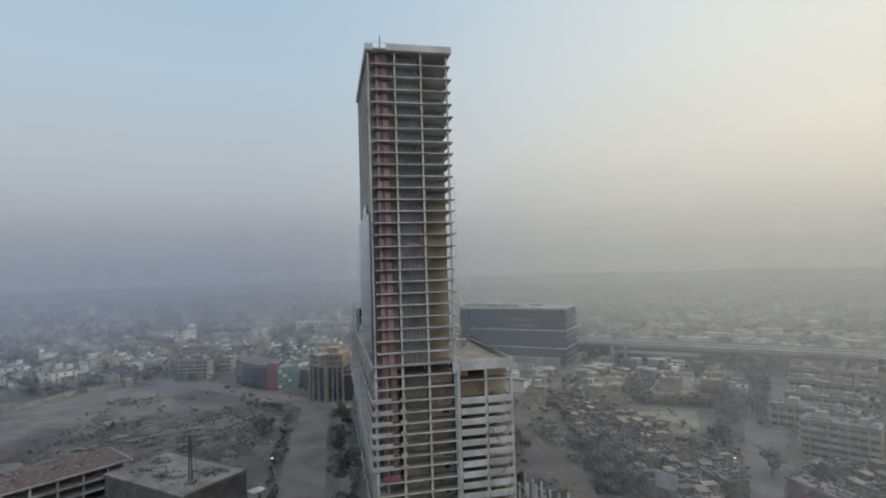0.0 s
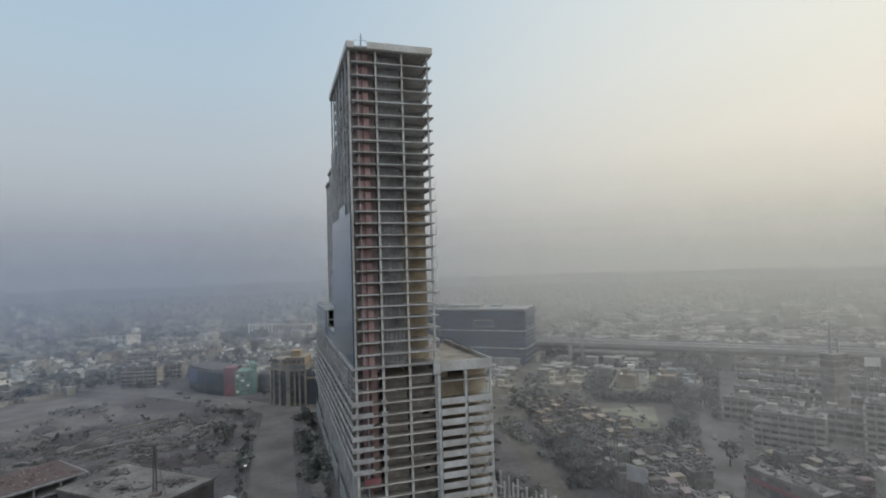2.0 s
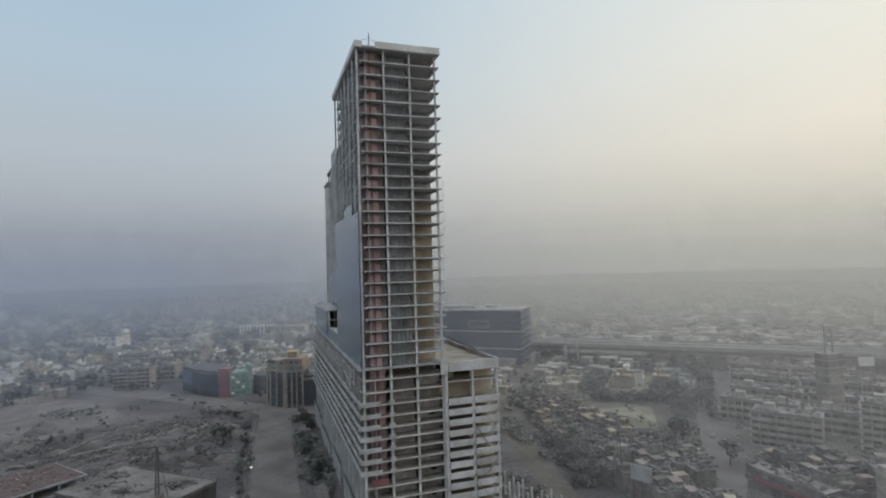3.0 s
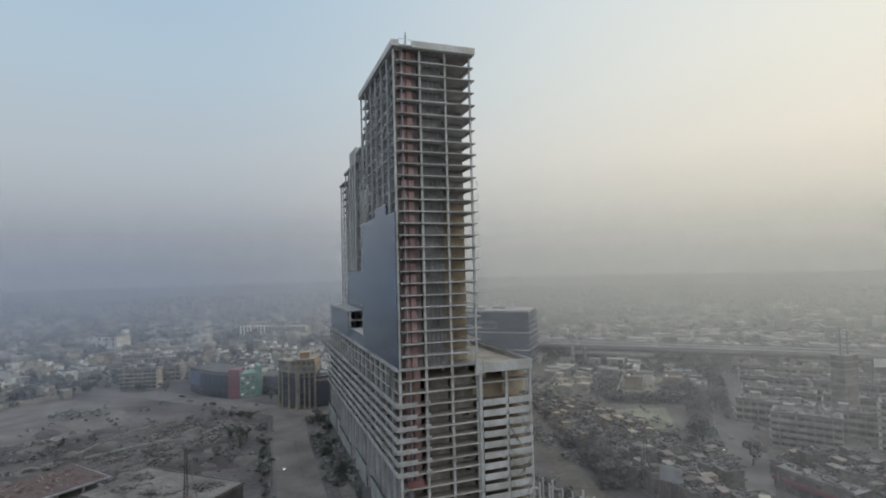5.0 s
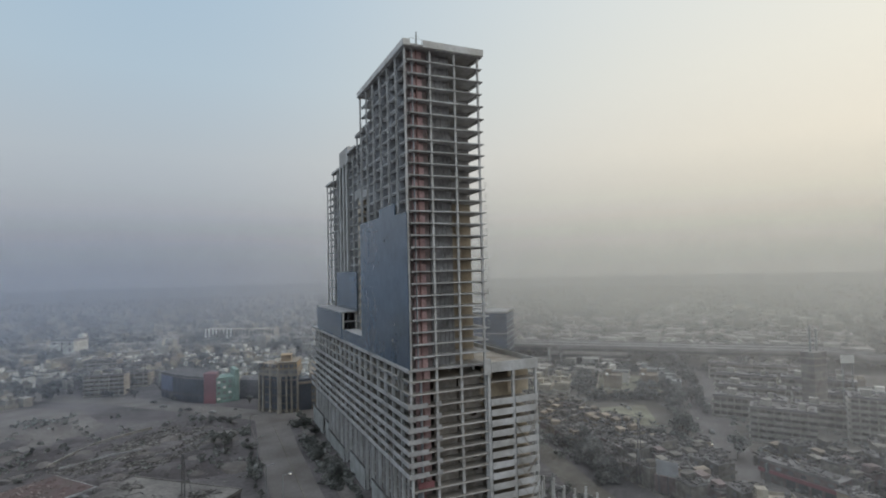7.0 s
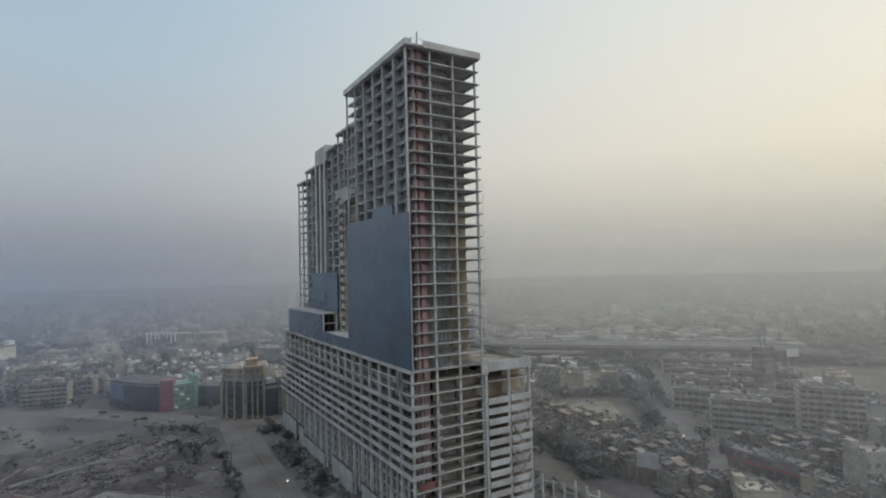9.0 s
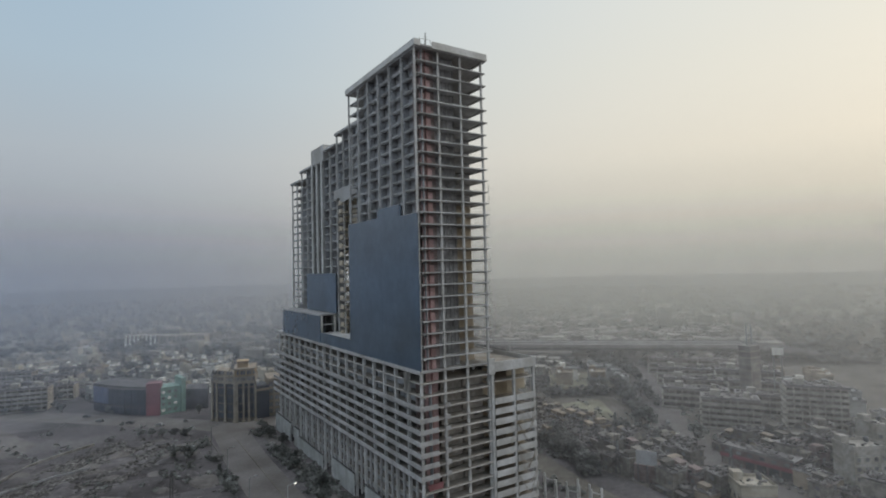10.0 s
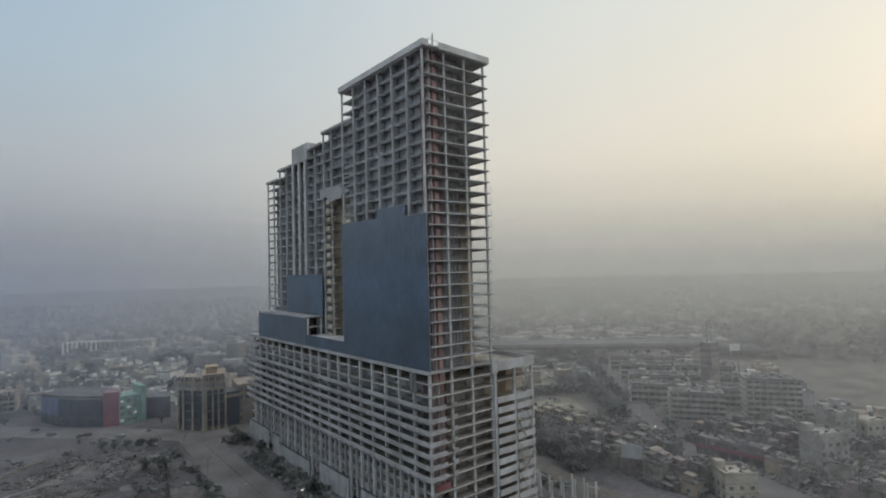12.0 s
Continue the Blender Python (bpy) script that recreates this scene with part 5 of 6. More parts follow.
def tall_house(x, y, w, d, h, rz, mat, label):
    t = thing("house", x, y, 0, rz, label=label, category="house")
    part("wall", Solid().box(-w / 2, -d / 2, 0, w / 2, d / 2, h), mat, t)
    part("roof", Solid().box(-w / 2 - .2, -d / 2 - .2, h, w / 2 + .2, -d / 2, h + .9).box(-w / 2 - .2, d / 2, h, w / 2 + .2, d / 2 + .2, h + .9).box(-w / 2 - .2, -d / 2, h, -w / 2, d / 2, h + .9).box(w / 2, -d / 2, h, w / 2 + .2, d / 2, h + .9), mat, t)
    part("stair_head", Solid().box(-w / 2 + .4, d / 2 - 3.2, h, -w / 2 + 3.2, d / 2 - .3, h + 2.5), mat, t)
    for k in range(int(h / 3)):
        for i in range(int(w / 2.8)):
            xx = -w / 2 + (i + .5) * w / int(w / 2.8)
            win = part("window", Solid().box(xx - .6, -d / 2 - .06, k * 3 + 1, xx + .6, -d / 2 + .05, k * 3 + 2.3), PANE, t)
            part("sunshade", Solid().box(xx - .8, -d / 2 - .5, k * 3 + 2.4, xx + .8, -d / 2, k * 3 + 2.5), mat, win)
        part("balcony", Solid().box(w / 2, -d / 2 + .5, k * 3 + .05, w / 2 + .9, d / 2 - .5, k * 3 + .2), mat, t)
        if "blank" not in label:
            for i in range(int(d / 3)):
                yy = -d / 2 + (i + .5) * d / int(d / 3)
                part("window", Solid().box(-w / 2 - .06, yy - .55, k * 3 + 1, -w / 2 + .05, yy + .55, k * 3 + 2.3), PANE, t)
        band = Solid().box(-w / 2 - .12, -d / 2 - .12, k * 3 + 2.75, w / 2 + .05, -d / 2, k * 3 + 2.95)
        if "blank" not in label:
            band.box(-w / 2 - .12, -d / 2, k * 3 + 2.75, -w / 2, d / 2, k * 3 + 2.95)
        part("floor_band", band, GREY_PAINT, t)
    part("water_tank", Solid().cone(w / 2 - 1.6, d / 2 - 1.8, h, h + 1.4, .8, .8, 10).cone(w / 2 - 1.6, d / 2 - 1.8, h + 1.4, h + 1.7, .8, .3, 10), DARK_STEEL, t)
    c = Solid()
    for i in range(12):
        c.turned(pose(rng.uniform(-w / 2 + .6, w / 2 - .6), rng.uniform(-d / 2 + .6, d / 2 - 3.4), h + .2, 0, 0, rng.uniform(0, 180)), rng.uniform(.4, 2.2), rng.uniform(.2, .8), rng.uniform(.3, .8))
    tagged(part("roof_clutter", c, RUBBLE, t, "stored timber and junk on the roof"), kind="stuff")
    return t


tall_house(104, 112, 10, 9, 8.4, -38, CREAM, "cream two-storey corner house with a walled roof terrace")
tall_house(168.5, 102, 9, 8.5, 17, -28, LIMEWASH, "tall narrow white five-storey house with a blank side")
tall_house(148.3, 100.2, 12, 8.5, 14, -28, LIMEWASH, "white four-storey house with a blank side wall")
shops = thing("shop_row", 136, 115, 0, 3, label="long two-storey shop row with a faded red front", category="shops")
part("wall", Solid().box(0, 0, 0, 7.5, 24, 6.2), BRICK_DARK, shops)
part("fascia", Solid().box(-.9, -.1, 3.0, 0, 24.1, 3.2).box(-1.0, -.1, 3.2, -.85, 24.1, 4.3), RED, shops, "faded red fascia along the shop fronts")
part("roof", Solid().box(-.3, -.3, 6.2, 7.8, 24.3, 6.45).box(-.3, -.3, 6.45, -.05, 24.3, 7.1), ROOF_DUST, shops)
for i in range(6):
    part("shutter", Solid().box(-.08, .6 + i * 3.95, .1, .03, 3.7 + i * 3.95, 2.7), rng.choice((TIN, DARK_STEEL, TARP)), shops)
    part("window", Solid().box(-.06, 1.2 + i * 3.95, 4.5, .05, 2.8 + i * 3.95, 5.6), PANE, shops)
sj = Solid()
for i in range(46):
    sj.turned(pose(rng.uniform(.6, 7), rng.uniform(.8, 23), 6.65 + rng.uniform(0, .5), rng.uniform(-20, 20), rng.uniform(-20, 20), rng.uniform(0, 180)), rng.uniform(.3, 2.4), rng.uniform(.2, .8), rng.uniform(.1, .6))
tagged(part("roof_clutter", sj, RUBBLE, shops, "boards and junk piled on the roof"), kind="stuff")
tall_house(182, 95, 12, 9, 13, -28, CREAM, "cream four-storey house with balconies")

# billboard on the roofs
bill = thing("billboard", 96.5, 143, 0, -64, label="large faded blank billboard on a steel frame", category="billboard")
part("panel", Solid().box(-3.4, -.2, 6.2, 3.4, .1, 10.8), BOARD, bill, "faded pale grey billboard skin")
for x in (-2.9, 0, 2.9):
    part("post", Solid().box(x - .18, .1, 0, x + .18, .45, 10.6), DARK_STEEL, bill)
part("hoarding", Solid().box(-4.4, .5, 0, 4.4, 6, 5.6), BRICK_DARK, bill, "dark walled kiosk below the board")


def power_mast(x, y, h):
    t = thing("power_mast", x, y, 0, rng.uniform(0, 90), label="thin dark lattice mast rising over the roofs", category="mast")
    for a, c in ((-.7, -.7), (.7, -.7), (.7, .7), (-.7, .7)):
        part("leg", Solid().beam((a, c, 0), (a * .35, c * .35, h), .14), DARK_STEEL, t)
    for k in range(int(h / 2)):
        f = .7 * (1 - .65 * k * 2 / h)
        part("brace", Solid().beam((-f, -f, k * 2), (f, -f, k * 2 + 2), .08), DARK_STEEL, t)
        part("brace", Solid().beam((f, f, k * 2), (-f, f, k * 2 + 2), .08), DARK_STEEL, t)
    part("antenna", Solid().box(-.5, -.2, h - 3, -.3, .2, h).box(.3, -.2, h - 3, .5, .2, h), STEEL, t)


power_mast(100, 158.5, 20)
power_mast(94.5, 153.5, 12)
power_mast(127, 131, 9)


def street_lamp(x, y, rz, h=9, lit=False, label="grey steel street lamp"):
    t = thing("street_lamp", x, y, 0, rz, label=label, category="street lamp")
    part("pole", Solid().cone(0, 0, 0, h, .16, .09, 8), STEEL, t)
    part("arm", Solid().beam((0, 0, h - .1), (1.8, 0, h + .3), .1), STEEL, t)
    part("lamp_head", Solid().box(1.5, -.25, h + .25, 2.5, .25, h + .45), STEEL, t)
    part("bulb", Solid().box(1.75, -.18, h + .06, 2.25, .18, h + .24) if lit else Solid().box(1.7, -.18, h + .18, 2.3, .18, h + .24), LAMP if lit else WHITE, t)


street_lamp(-19.3, 164.0, 0, 19.7, True, "tall road lamp still glowing white")
for y in (205, 240, 275):
    street_lamp(-19.6, y, 0, 9)
for x, y in ((126, 153), (148, 178), (180, 212)):
    street_lamp(x, y, -40, 9, x == 126)

# ---- ruined posts beside the annex ----
for i in range(8):
    for j in range(2):
        x, y, h = 55.5 + i * 1.3 + j * 4.5, 164 - i * 3.6, rng.uniform(5.5, 8)
        t = thing("concrete_post", x, y, 0, label="bare pale concrete post of an unfinished wall", category="post", group="posts beside the annex")
        part("shaft", Solid().box(-.25, -.25, 0, .25, .25, h), CONCRETE_PALE, t)
        part("footing", Solid().box(-.6, -.6, 0, .6, .6, .4), CONCRETE, t)
        if j == 0 and i % 2:
            part("beam", Solid().beam((0, 0, h - .8), (1.3, -3.6, h - .8), .25), CONCRETE_PALE, t)

# ---- works on the near waste ground ----
frm = thing("frame_building", -69, 209, 0, 219, label="unfinished low concrete frame with a brick-dust covered roof", category="building")
for z in (3.0, 6.4, 9.9):
    part("floor_slab", Solid().box(-.3, -22, z - .35, 52, .1, z), CONCRETE, frm)
    part("edge_beam", Solid().box(-.5, .1, z - .5, 52.2, .45, z + .02), GREY_BLOCK, frm, "pale concrete edge beam")
for i in range(8):
    for j in range(4):
        part("column", Solid().box(i * 7.2, -21.6 + j * 7, 0, i * 7.2 + .6, -21 + j * 7, 9.5), GREY_BLOCK, frm)
part("roof_debris", Solid().box(.2, -21.8, 9.9, 51.5, -.2, 10.05), RED_DEBRIS, frm, "reddish brick dust and debris on the roof")
# dark back wall: the frame's unlit interior put into its colour
part("rear_wall", Solid().box(0, -8, 0, 50, -7.7, 9.5), DARK_WALL, frm)
for i in range(40):
    part("debris_mound", Solid().cone(rng.uniform(2, 49), rng.uniform(-20.5, -1.5), 10.05, 10.05 + rng.uniform(.3, 1.0), rng.uniform(.6, 1.9), .3, 9), RED_DEBRIS, frm)
rd = Solid()
for i in range(260):
    q = rng.uniform(.2, .7)
    rd.turned(pose(rng.uniform(1, 50), -21 * rng.random() ** .8 - .4, 10.05 + q * .2, rng.uniform(-20, 20), rng.uniform(-20, 20), rng.uniform(0, 180)), q * rng.uniform(1, 3.5), q, q * .6)
tagged(part("broken_brick", rd, BRICK_DARK, frm, "broken bricks strewn over the roof"), kind="stuff")

deck = thing("slab_building", -28, 191, 0, 138.8, label="flat concrete roof deck of a low building, strewn with timber", category="building")
part("wall", Solid().box(0.3, 0.3, 0, 42, 23, 7.4), DARK_WALL, deck, "dark grimy walls")
part("roof", Solid().box(0, 0, 7.4, 42.4, 23.4, 8), DECK_DUST, deck, "pale concrete roof deck")
part("parapet", Solid().box(0, 0, 8, 42, .3, 8.35).box(0, 0.3, 8, .3, 23, 8.35), DECK_DUST, deck)
for i in range(34):
    part("timber", Solid().turned(pose(rng.uniform(3, 40), rng.uniform(3, 21), 8.13 + rng.uniform(0, .3), 0, rng.uniform(-6, 6), rng.uniform(0, 180)), rng.uniform(1, 3), rng.uniform(.12, .4), .2), rng.choice((RUBBLE, DIRT, DARK_SOIL)), deck)
heap = Solid()
for cx, cy in ((21, 16), (32, 17), (9, 7), (36, 8)):
    for i in range(70):       # heaps of shuttering and scrap
        r, w, e = rng.gauss(0, 2.2), rng.gauss(0, 1.5), rng.uniform(.15, .5)
        heap.turned(pose(cx + r, cy + w, 8.1 + max(0, 1.3 - abs(r) * .35) * rng.random(), rng.uniform(-30, 30), rng.uniform(-30, 30), rng.uniform(0, 180)), e * rng.uniform(2, 7), e * .6, e * .4)
tagged(part("scrap", heap, RUBBLE, deck, "tangled heaps of shuttering and scrap"), kind="stuff")
crane = thing("derrick", -44, 184, 8, 0, label="slim dark lattice derrick standing on the roof deck", category="derrick")
part("base", Solid().box(-1.5, -1.5, 0, 1.5, 1.5, .8), BRICK_DARK, crane)
for a, c in ((-.5, -.5), (.5, -.5), (.5, .5), (-.5, .5)):
    part("leg", Solid().beam((a, c, .8), (a * .4, c * .4, 15), .15), DARK_STEEL, crane)
for k in range(12):
    part("brace", Solid().beam((-.45, -.45, .8 + k * 1.2), (.45, -.45, 2 + k * 1.2), .07), DARK_STEEL, crane)
    part("brace", Solid().beam((.45, .45, .8 + k * 1.2), (-.45, .45, 2 + k * 1.2), .07), DARK_STEEL, crane)
part("stay", Solid().beam((0, 0, 14.5), (3.2, -1.5, .2), .1), DARK_STEEL, crane)
kiosk = thing("cabin", -24.5, 186, 0, 40, label="small pale site cabin beside the road", category="cabin")
part("wall", Solid().box(-2.2, -1.6, 0, 2.2, 1.6, 2.8), GREY_PAINT, kiosk)
part("roof", Solid().box(-2.5, -1.9, 2.8, 2.5, 1.9, 3.0), CONCRETE_PALE, kiosk)
part("door", Solid().box(-.5, -1.66, 0, .5, -1.58, 2.1), DARK_STEEL, kiosk)

# heaps and rubble
for i in range(60):
    x, y = rng.uniform(-120, -26), rng.uniform(222, 318)
    if abs(x + 10) < 12:
        continue
    r, h = rng.uniform(2, 6), rng.uniform(.5, 1.8)
    s = Solid()
    n, rings = 14, 4
    vv = []
    for q in range(rings + 1):
        f = q / rings
        for a in range(n):
            rr = r * (1 - f) * (1 + .3 * noise.noise(Vector((x + a, y, q))))
            vv.append((math.cos(6.283 * a / n) * rr * 1.4, math.sin(6.283 * a / n) * rr, h * math.sin(f * 1.57) - .05))
    ff = [(q * n + a, q * n + (a + 1) % n, (q + 1) * n + (a + 1) % n, (q + 1) * n + a) for q in range(rings) for a in range(n)]
    s.add(vv, ff)
    ob = new("earth_mound", s.mesh("earth_mound", rng.choice((DIRT, SAND, DIRT))))
    ob.location, ob.rotation_euler = (x, y, 0), (0, 0, rng.uniform(0, 6))
    tagged(ob, "low heap of dumped earth on waste ground", "mound", "heaps on the waste ground")
rb = Solid()
for i in range(5200):
    u = rng.random()
    if rng.random() < .82:
        ln = rng.choice((3, 9, 17, 27, 36))
        x, y = -95 + 42 * u + ln * .77 + rng.gauss(0, 1.8), 266 + 46 * u - ln * .64 + rng.gauss(0, 1.8)
    else:
        x, y = rng.uniform(-130, -24), rng.uniform(215, 320)
    if x > -21:
        continue
    s = .1 + .5 * rng.random() ** 2
    rb.turned(pose(x, y, s * .25, rng.uniform(-20, 20), rng.uniform(-20, 20), rng.uniform(0, 180)), s * rng.uniform(1, 5), s, s * .6)
setting("rubble_field", rb, RUBBLE, "scattered broken stones and timber on waste ground", "rubble", "stuff")


sb = Solid()
for x0, x1, y0, y1, k in ((54, 74, 150, 290, 260), (86, 100, 150, 285, 220), (100, 215, 165, 300, 300), (-130, -22, 190, 335, 150), (-126, -74, 340, 362, 60), (-118, -88, 270, 300, 45), (-62, -28, 224, 256, 40), (0, 10, 150, 290, 380), (-24, -19, 150, 290, 130), (120, 230, 90, 240, 500)):
    for i in range(k):
        x, y = rng.uniform(x0, x1), rng.uniform(y0, y1)
        if abs(past_avenue(x, y)) < 11 or noise.noise(Vector((x * .05, y * .05, 3))) < -.12:
            continue
        for j in range(4):
            s = rng.uniform(.35, 1.1)
            m = pose(x + rng.gauss(0, .8), y + rng.gauss(0, .8), rng.uniform(.2, 1.2), rng.uniform(-50, 50), rng.uniform(-50, 50), rng.uniform(0, 360))
            sb.add([m @ Vector(p) for p in ((-s, -s * .6, 0), (0, -s, s * .4), (s, -s * .4, 0), (s * .7, s * .7, s * .2), (0, s, -s * .2), (-s * .8, s * .5, s * .3))], [(0, 1, 2, 3), (0, 3, 4, 5)])
setting("scrub", sb, LEAF, "low dusty scrub on bare earth", "scrub", "stuff")


# parked vehicles on the cross street
def make_car(mat):
    t = thing("car", 0, 0, 0, label="parked hatchback", category="car")
    part("body", Solid().prism([(-2.1, -.85), (2.1, -.85), (2.1, .85), (-2.1, .85)], .35, .95).add(
        [(-1.7, -.8, .95), (1.1, -.8, .95), (1.1, .8, .95), (-1.7, .8, .95), (-1.3, -.68, 1.5), (.5, -.68, 1.5), (.5, .68, 1.5), (-1.3, .68, 1.5)],
        [(4, 5, 6, 7), (0, 1, 5, 4), (1, 2, 6, 5), (2, 3, 7, 6), (3, 0, 4, 7)]), mat, t)
    part("windscreen", Solid().add([(1.12, -.72, 1.0), (1.12, .72, 1.0), (.56, .62, 1.47), (.56, -.62, 1.47)], [(0, 1, 2, 3)]), PANE, t)
    for x in (-1.3, 1.3):
        for y in (-.8, .8):
            part("wheel", Solid().add([(x + .33 * math.cos(a * .785), y + s, .33 + .33 * math.sin(a * .785)) for s in (-.1, .1) for a in range(8)],
                                      [tuple(range(8))[::-1], tuple(range(8, 16))] + [(a, (a + 1) % 8, 8 + (a + 1) % 8, 8 + a) for a in range(8)]), DARK_STEEL, t)
    return t


CARS = [make_car(GREY_PAINT), make_car(DARK_STEEL)]
cused = [False, False]
for x, y, rz, k in ((-35, 328, 132, 0), (-47, 342, 132, 1), (-60, 356, 132, 0), (-66, 371, 132, 1), (163, 181, 46, 0), (200, 213, 46, 0)):
    place(CARS, cused, k, x, y, rz, 1.0, "grey hatchback parked by the road" if k == 0 else "dark hatchback parked by the road", 0.06)

# ---- distance ----
fc = Solid()
for i in range(5200):
    a = radians(rng.uniform(-52, 105))
    r = 470 + 1500 * rng.random() ** 1.5
    x, y = math.sin(a) * r, math.cos(a) * r
    if x < 50 and y < 555 or y < .75 * x - 60 and (r < 700 or rng.random() < .6):
        continue
    w, dd = rng.uniform(6, 16), rng.uniform(6, 13)
    hh = rng.uniform(4, 11) * (1.8 if rng.random() < .07 else 1)
    rz = rng.choice((45, 135)) + rng.uniform(-8, 8)
    fc.turned(pose(x, y, hh / 2, 0, 0, rz), w, dd, hh)
    if rng.random() < .5:
        fc.turned(pose(x, y, hh + 1.2, 0, 0, rz), w * .3, dd * .35, 2.4)
for i in range(900):      # small houses packed between the larger ones of the town
    x, y = rng.uniform(-330, 30), rng.uniform(400, 640)
    if abs(off_cross(x, y)) < 13 or off_cross(x, y) > 0 and y < 440 or x > -66 and y < 420 or noise.noise(Vector((x * .018, y * .018, 5))) > .28:
        continue
    if any((x - a) ** 2 + (y - b) ** 2 < (3.4 + c) ** 2 for a, b, c in spots):
        continue
    w, dd, hh, rz = rng.uniform(4.5, 8), rng.uniform(4.5, 8), rng.uniform(3, 7.5), rng.choice((42, 132)) + rng.uniform(-8, 8)
    fc.turned(pose(x, y, hh / 2, 0, 0, rz), w, dd, hh).turned(pose(x, y, hh + .1, 0, 0, rz), w + .5, dd + .5, .3)
    if rng.random() < .7:
        fc.turned(pose(x + rng.uniform(-1, 1), y + rng.uniform(-1, 1), hh + 1.2, 0, 0, rz), w * .4, dd * .4, 2.2)
for i in range(170):      # low buildings round the office block and under the flyover
    x, y = rng.uniform(72, 262), rng.uniform(300, 470)
    if abs((x - 132) * .64 - (y - 381) * -.77) < 26 and abs((x - 142) * .77 - (y - 393) * .64) < 52 or abs((x - 230) * .69 + (y - 363) * .724) < 16:
        continue
    if any((x - a) ** 2 + (y - b) ** 2 < (4 + c) ** 2 for a, b, c in spots) or abs(past_avenue(x, y)) < 14 and y < 310:
        continue
    w, dd, hh, rz = rng.uniform(5, 12), rng.uniform(5, 9), rng.uniform(3, 7), -43 + rng.choice((0, 90)) + rng.uniform(-6, 6)
    fc.turned(pose(x, y, hh / 2, 0, 0, rz), w, dd, hh).turned(pose(x, y, hh + .1, 0, 0, rz), w + .5, dd + .5, .3)
setting("far_city", fc, FAR_CITY, "low pale houses of the city fading into smog", "city", "stuff")
ft = Solid()
for i in range(5200):
    a = radians(rng.uniform(-52, 105))
    r = 430 + 1500 * rng.random() ** 1.5
    x, y = math.sin(a) * r, math.cos(a) * r
    if x < 60 and r < 600 and rng.random() < .8:
        continue
    for j in range(5):
        s = rng.uniform(2.0, 4.5)
        m = pose(x + rng.gauss(0, 3), y + rng.gauss(0, 3), rng.uniform(2, 7), rng.uniform(-50, 50), rng.uniform(-50, 50), rng.uniform(0, 360))
        ft.add([m @ Vector(p) for p in ((-s, -s * .6, 0), (0, -s, s * .4), (s, -s * .4, 0), (s * .7, s * .7, s * .2), (0, s, -s * .2), (-s * .8, s * .5, s * .3))], [(0, 1, 2, 3), (0, 3, 4, 5)])
for i in range(900):
    u = rng.random()
    x, y = -150 + 260 * u + rng.gauss(0, 5), 700 - 215 * u + rng.gauss(0, 6)
    s = rng.uniform(2.0, 4.0)
    m = pose(x, y, rng.uniform(2, 9), rng.uniform(-50, 50), rng.uniform(-50, 50), rng.uniform(0, 360))
    ft.add([m @ Vector(p) for p in ((-s, -s * .6, 0), (0, -s, s * .4), (s, -s * .4, 0), (s * .7, s * .7, s * .2), (0, s, -s * .2), (-s * .8, s * .5, s * .3))], [(0, 1, 2, 3), (0, 3, 4, 5)])
def loose_tree(s, x, y, h, w):
    """A crown of leaf clumps for woods far off."""
    for j in range(13):
        a, k = rng.uniform(0, 6.283), rng.random() ** .6
        c = rng.uniform(.55, 1.3) * w * .42
        m = pose(x + math.cos(a) * k * w * .7, y + math.sin(a) * k * w * .7, h * rng.uniform(.3, 1) * (1 - .35 * k), rng.uniform(-50, 50), rng.uniform(-50, 50), rng.uniform(0, 360))
        s.add([m @ Vector(p) for p in ((-c, -c * .6, 0), (0, -c, c * .4), (c, -c * .4, 0), (c * .7, c * .7, c * .2), (0, c, -c * .2), (-c * .8, c * .5, c * .3))], [(0, 1, 2, 3), (0, 3, 4, 5)])


for i in range(850):     # between the town houses and round the lot
    x, y = rng.uniform(-380, 40), rng.uniform(352, 640)
    if abs(off_cross(x, y)) < 12 or x > -72 and y < 404 or off_cross(x, y) > 12 and y < 398 + (-x - 140) * .2 or y < 396 and -165 < x < -72:
        continue
    if noise.noise(Vector((x * .018, y * .018, 5))) < -.22:
        continue
    loose_tree(ft, x, y, rng.uniform(3, 6.5), rng.uniform(1.8, 3.4))
for i in range(34):       # belt between the lot and the houses
    u = rng.random()
    loose_tree(ft, -176 + 44 * u + rng.gauss(0, 3), 372 + 42 * u + rng.gauss(0, 2), rng.uniform(2.5, 5), rng.uniform(2, 3.4))
for i in range(120):      # side of the avenue as it nears the flyover, and the lanes between the yards
    u = rng.random()
    off = rng.choice((13, 14, 1.5, 2)) + rng.gauss(0, .7)
    loose_tree(ft, 176 + 140 * u - off * .7, 192 + 140 * u + off * .7, rng.uniform(5, 8), rng.uniform(1.6, 2.8))
for (xa, ya), (xb, yb), k, w in (((160, 264), (204, 318), 50, 3.5), ((150, 255), (200, 231), 46, 2.2), ((196, 330), (330, 245), 120, 6), ((124, 190), (140, 178), 24, 4), ((120, 262), (134, 284), 14, 3)):
    for i in range(k):    # lanes between the compounds, hedges, and beneath the flyover
        u = rng.random()
        loose_tree(ft, xa + (xb - xa) * u + rng.gauss(0, w), ya + (yb - ya) * u + rng.gauss(0, w), rng.uniform(4, 7.5), rng.uniform(1.8, 3.2))
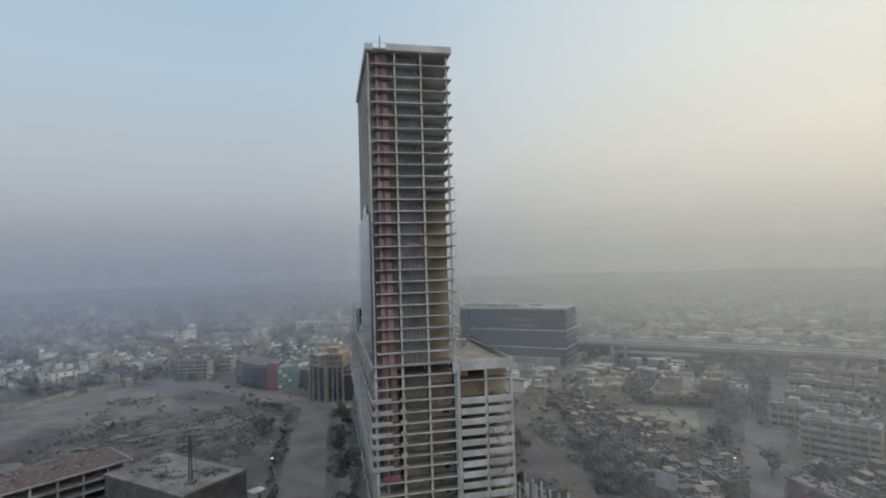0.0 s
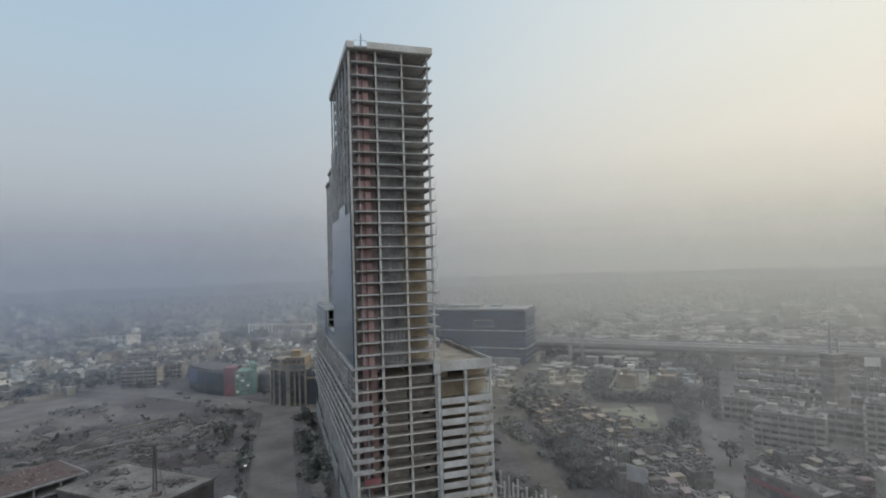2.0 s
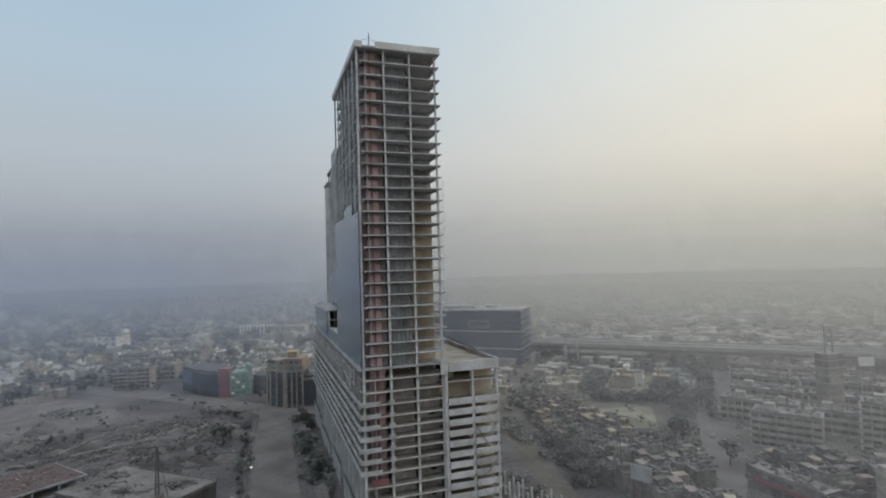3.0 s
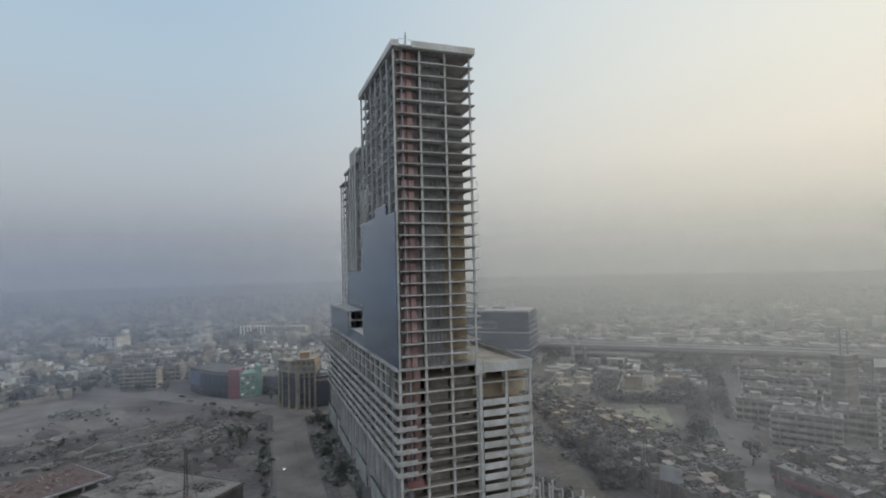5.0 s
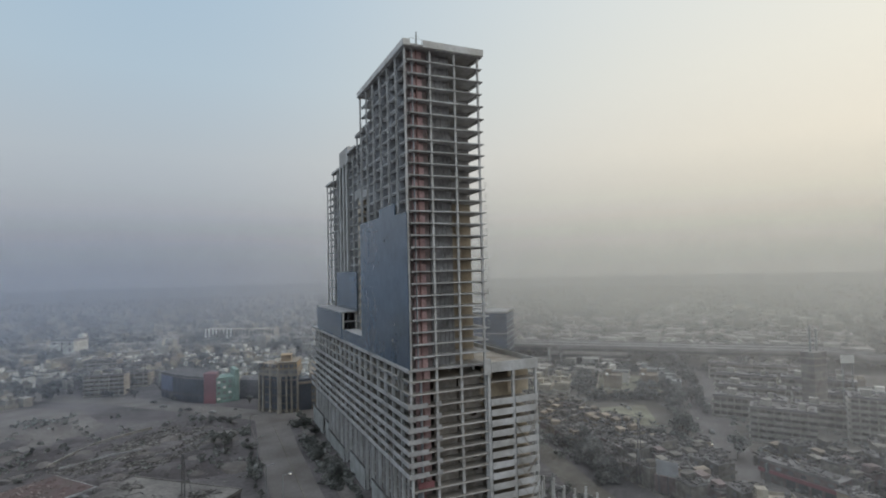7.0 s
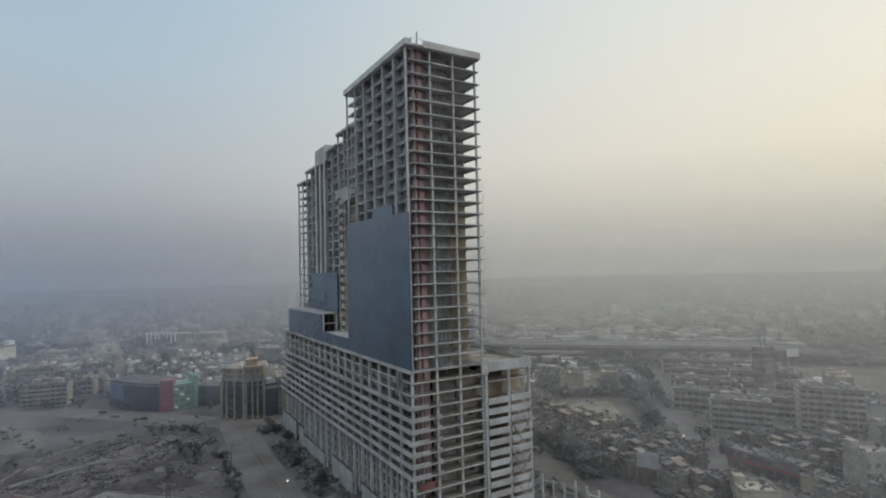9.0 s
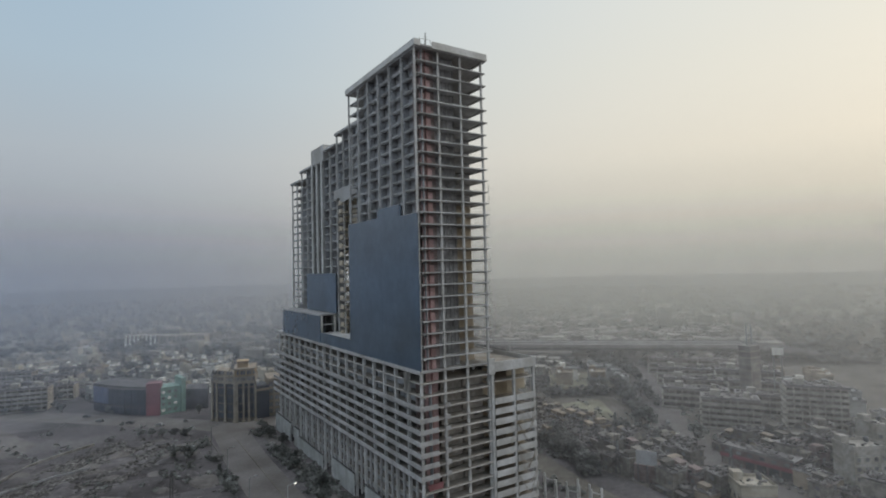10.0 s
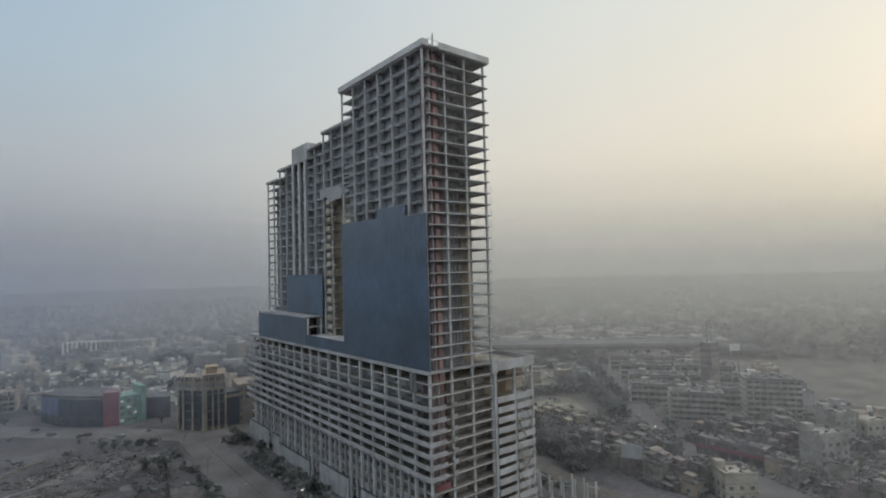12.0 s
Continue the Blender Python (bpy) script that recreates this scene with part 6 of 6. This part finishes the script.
for i in range(190):      # round the office block and along the flyover
    x, y = rng.uniform(66, 270), rng.uniform(292, 440)
    if abs((x - 132) * .64 - (y - 381) * -.77) < 24 and abs((x - 142) * .77 - (y - 393) * .64) < 50 or abs((x - 230) * .69 + (y - 363) * .724) < 14:
        continue
    loose_tree(ft, x, y, rng.uniform(4, 8), rng.uniform(2, 3.6))
for i in range(90):       # beside the track, thickest by the clump of trees
    y = rng.uniform(158, 205)
    loose_tree(ft, 90 + (y - 160) * .3 + rng.gauss(0, 3), y, rng.uniform(2.5, 5.5), rng.uniform(1.6, 3.0))
for i in range(70):
    y = rng.uniform(205, 330)
    loose_tree(ft, rng.choice((74, 104)) + (y - 205) * .2 + rng.gauss(0, 3), y, rng.uniform(2, 4.5), rng.uniform(1.4, 2.6))
setting("far_trees", ft, LEAF, "dull green trees between far houses", "trees", "stuff")
row = thing("apartment_block", -8, 652, 0, -32, label="far pale yellow apartment row with ribbed front", category="apartments")
part("wall", Solid().box(-36, 0, 0, 46, 12, 14), CREAM, row)
for i in range(19):
    x = -36 + i * 4.3
    part("fin", Solid().box(x, -1.2, 0, x + 1.6, 0, 14.8 if i < 8 else 13.4), WHITE if i < 8 else CREAM, row)
    part("window", Solid().box(x + 1.8, -.1, 2, x + 3.8, .05, 12.5), PANE, row)
house(3, -155, 618, -30, 1.8)


# smog: haze painted on see-through sheets one behind another, thinning out at the ground and above
def smooth_line(pts, rounds=3):
    for _ in range(rounds):
        cut = [pts[0]]
        for (xa, ya), (xb, yb) in zip(pts[:-1], pts[1:]):
            cut += [(xa * .75 + xb * .25, ya * .75 + yb * .25), (xa * .25 + xb * .75, ya * .25 + yb * .75)]
        pts = cut + [pts[-1]]
    return pts


def smog_sheet(name, line, top, mat, label):
    line = smooth_line(line)
    n = len(line)
    s = Solid().add([(x, y, -.5) for x, y in line] + [(x, y, top) for x, y in line], [(i, i + 1, n + i + 1, n + i) for i in range(n - 1)])
    ob = setting(name, s, mat, label, "smog", "stuff")
    for f in ob.data.polygons:
        f.use_smooth = True


smog_sheet("smog", [(110, -10), (92, 45), (74, 110), (60, 180), (56, 262), (40, 300), (-10, 300), (-70, 284), (-140, 256), (-260, 205)], 210, SMOG_NEAR, "thin grey smog drifting round the back of the tower")
smog_sheet("smog", [(230, -40), (190, 50), (160, 140), (124, 235), (84, 322), (10, 345), (-110, 330), (-330, 280)], 260, SMOG_NEAR, "thin grey smog over the crowded quarter and crossing")
smog_sheet("smog", [(380, -40), (320, 60), (262, 200), (222, 325), (190, 400), (120, 455), (0, 455), (-100, 440), (-400, 380)], 360, SMOG_MID, "grey smog before the flyover and the town")
smog_sheet("smog", [(720, -60), (600, 60), (420, 260), (210, 480), (0, 570), (-200, 560), (-560, 470)], 480, SMOG_FAR, "grey smog behind the flyover")
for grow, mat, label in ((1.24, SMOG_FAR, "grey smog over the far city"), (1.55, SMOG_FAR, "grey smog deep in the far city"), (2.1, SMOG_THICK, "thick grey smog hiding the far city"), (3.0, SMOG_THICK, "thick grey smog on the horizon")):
    smog_sheet("smog", [(grow * x, grow * y) for x, y in ((720, -60), (600, 60), (420, 260), (210, 480), (0, 570), (-200, 560), (-560, 470))], 450 * grow, mat, label)
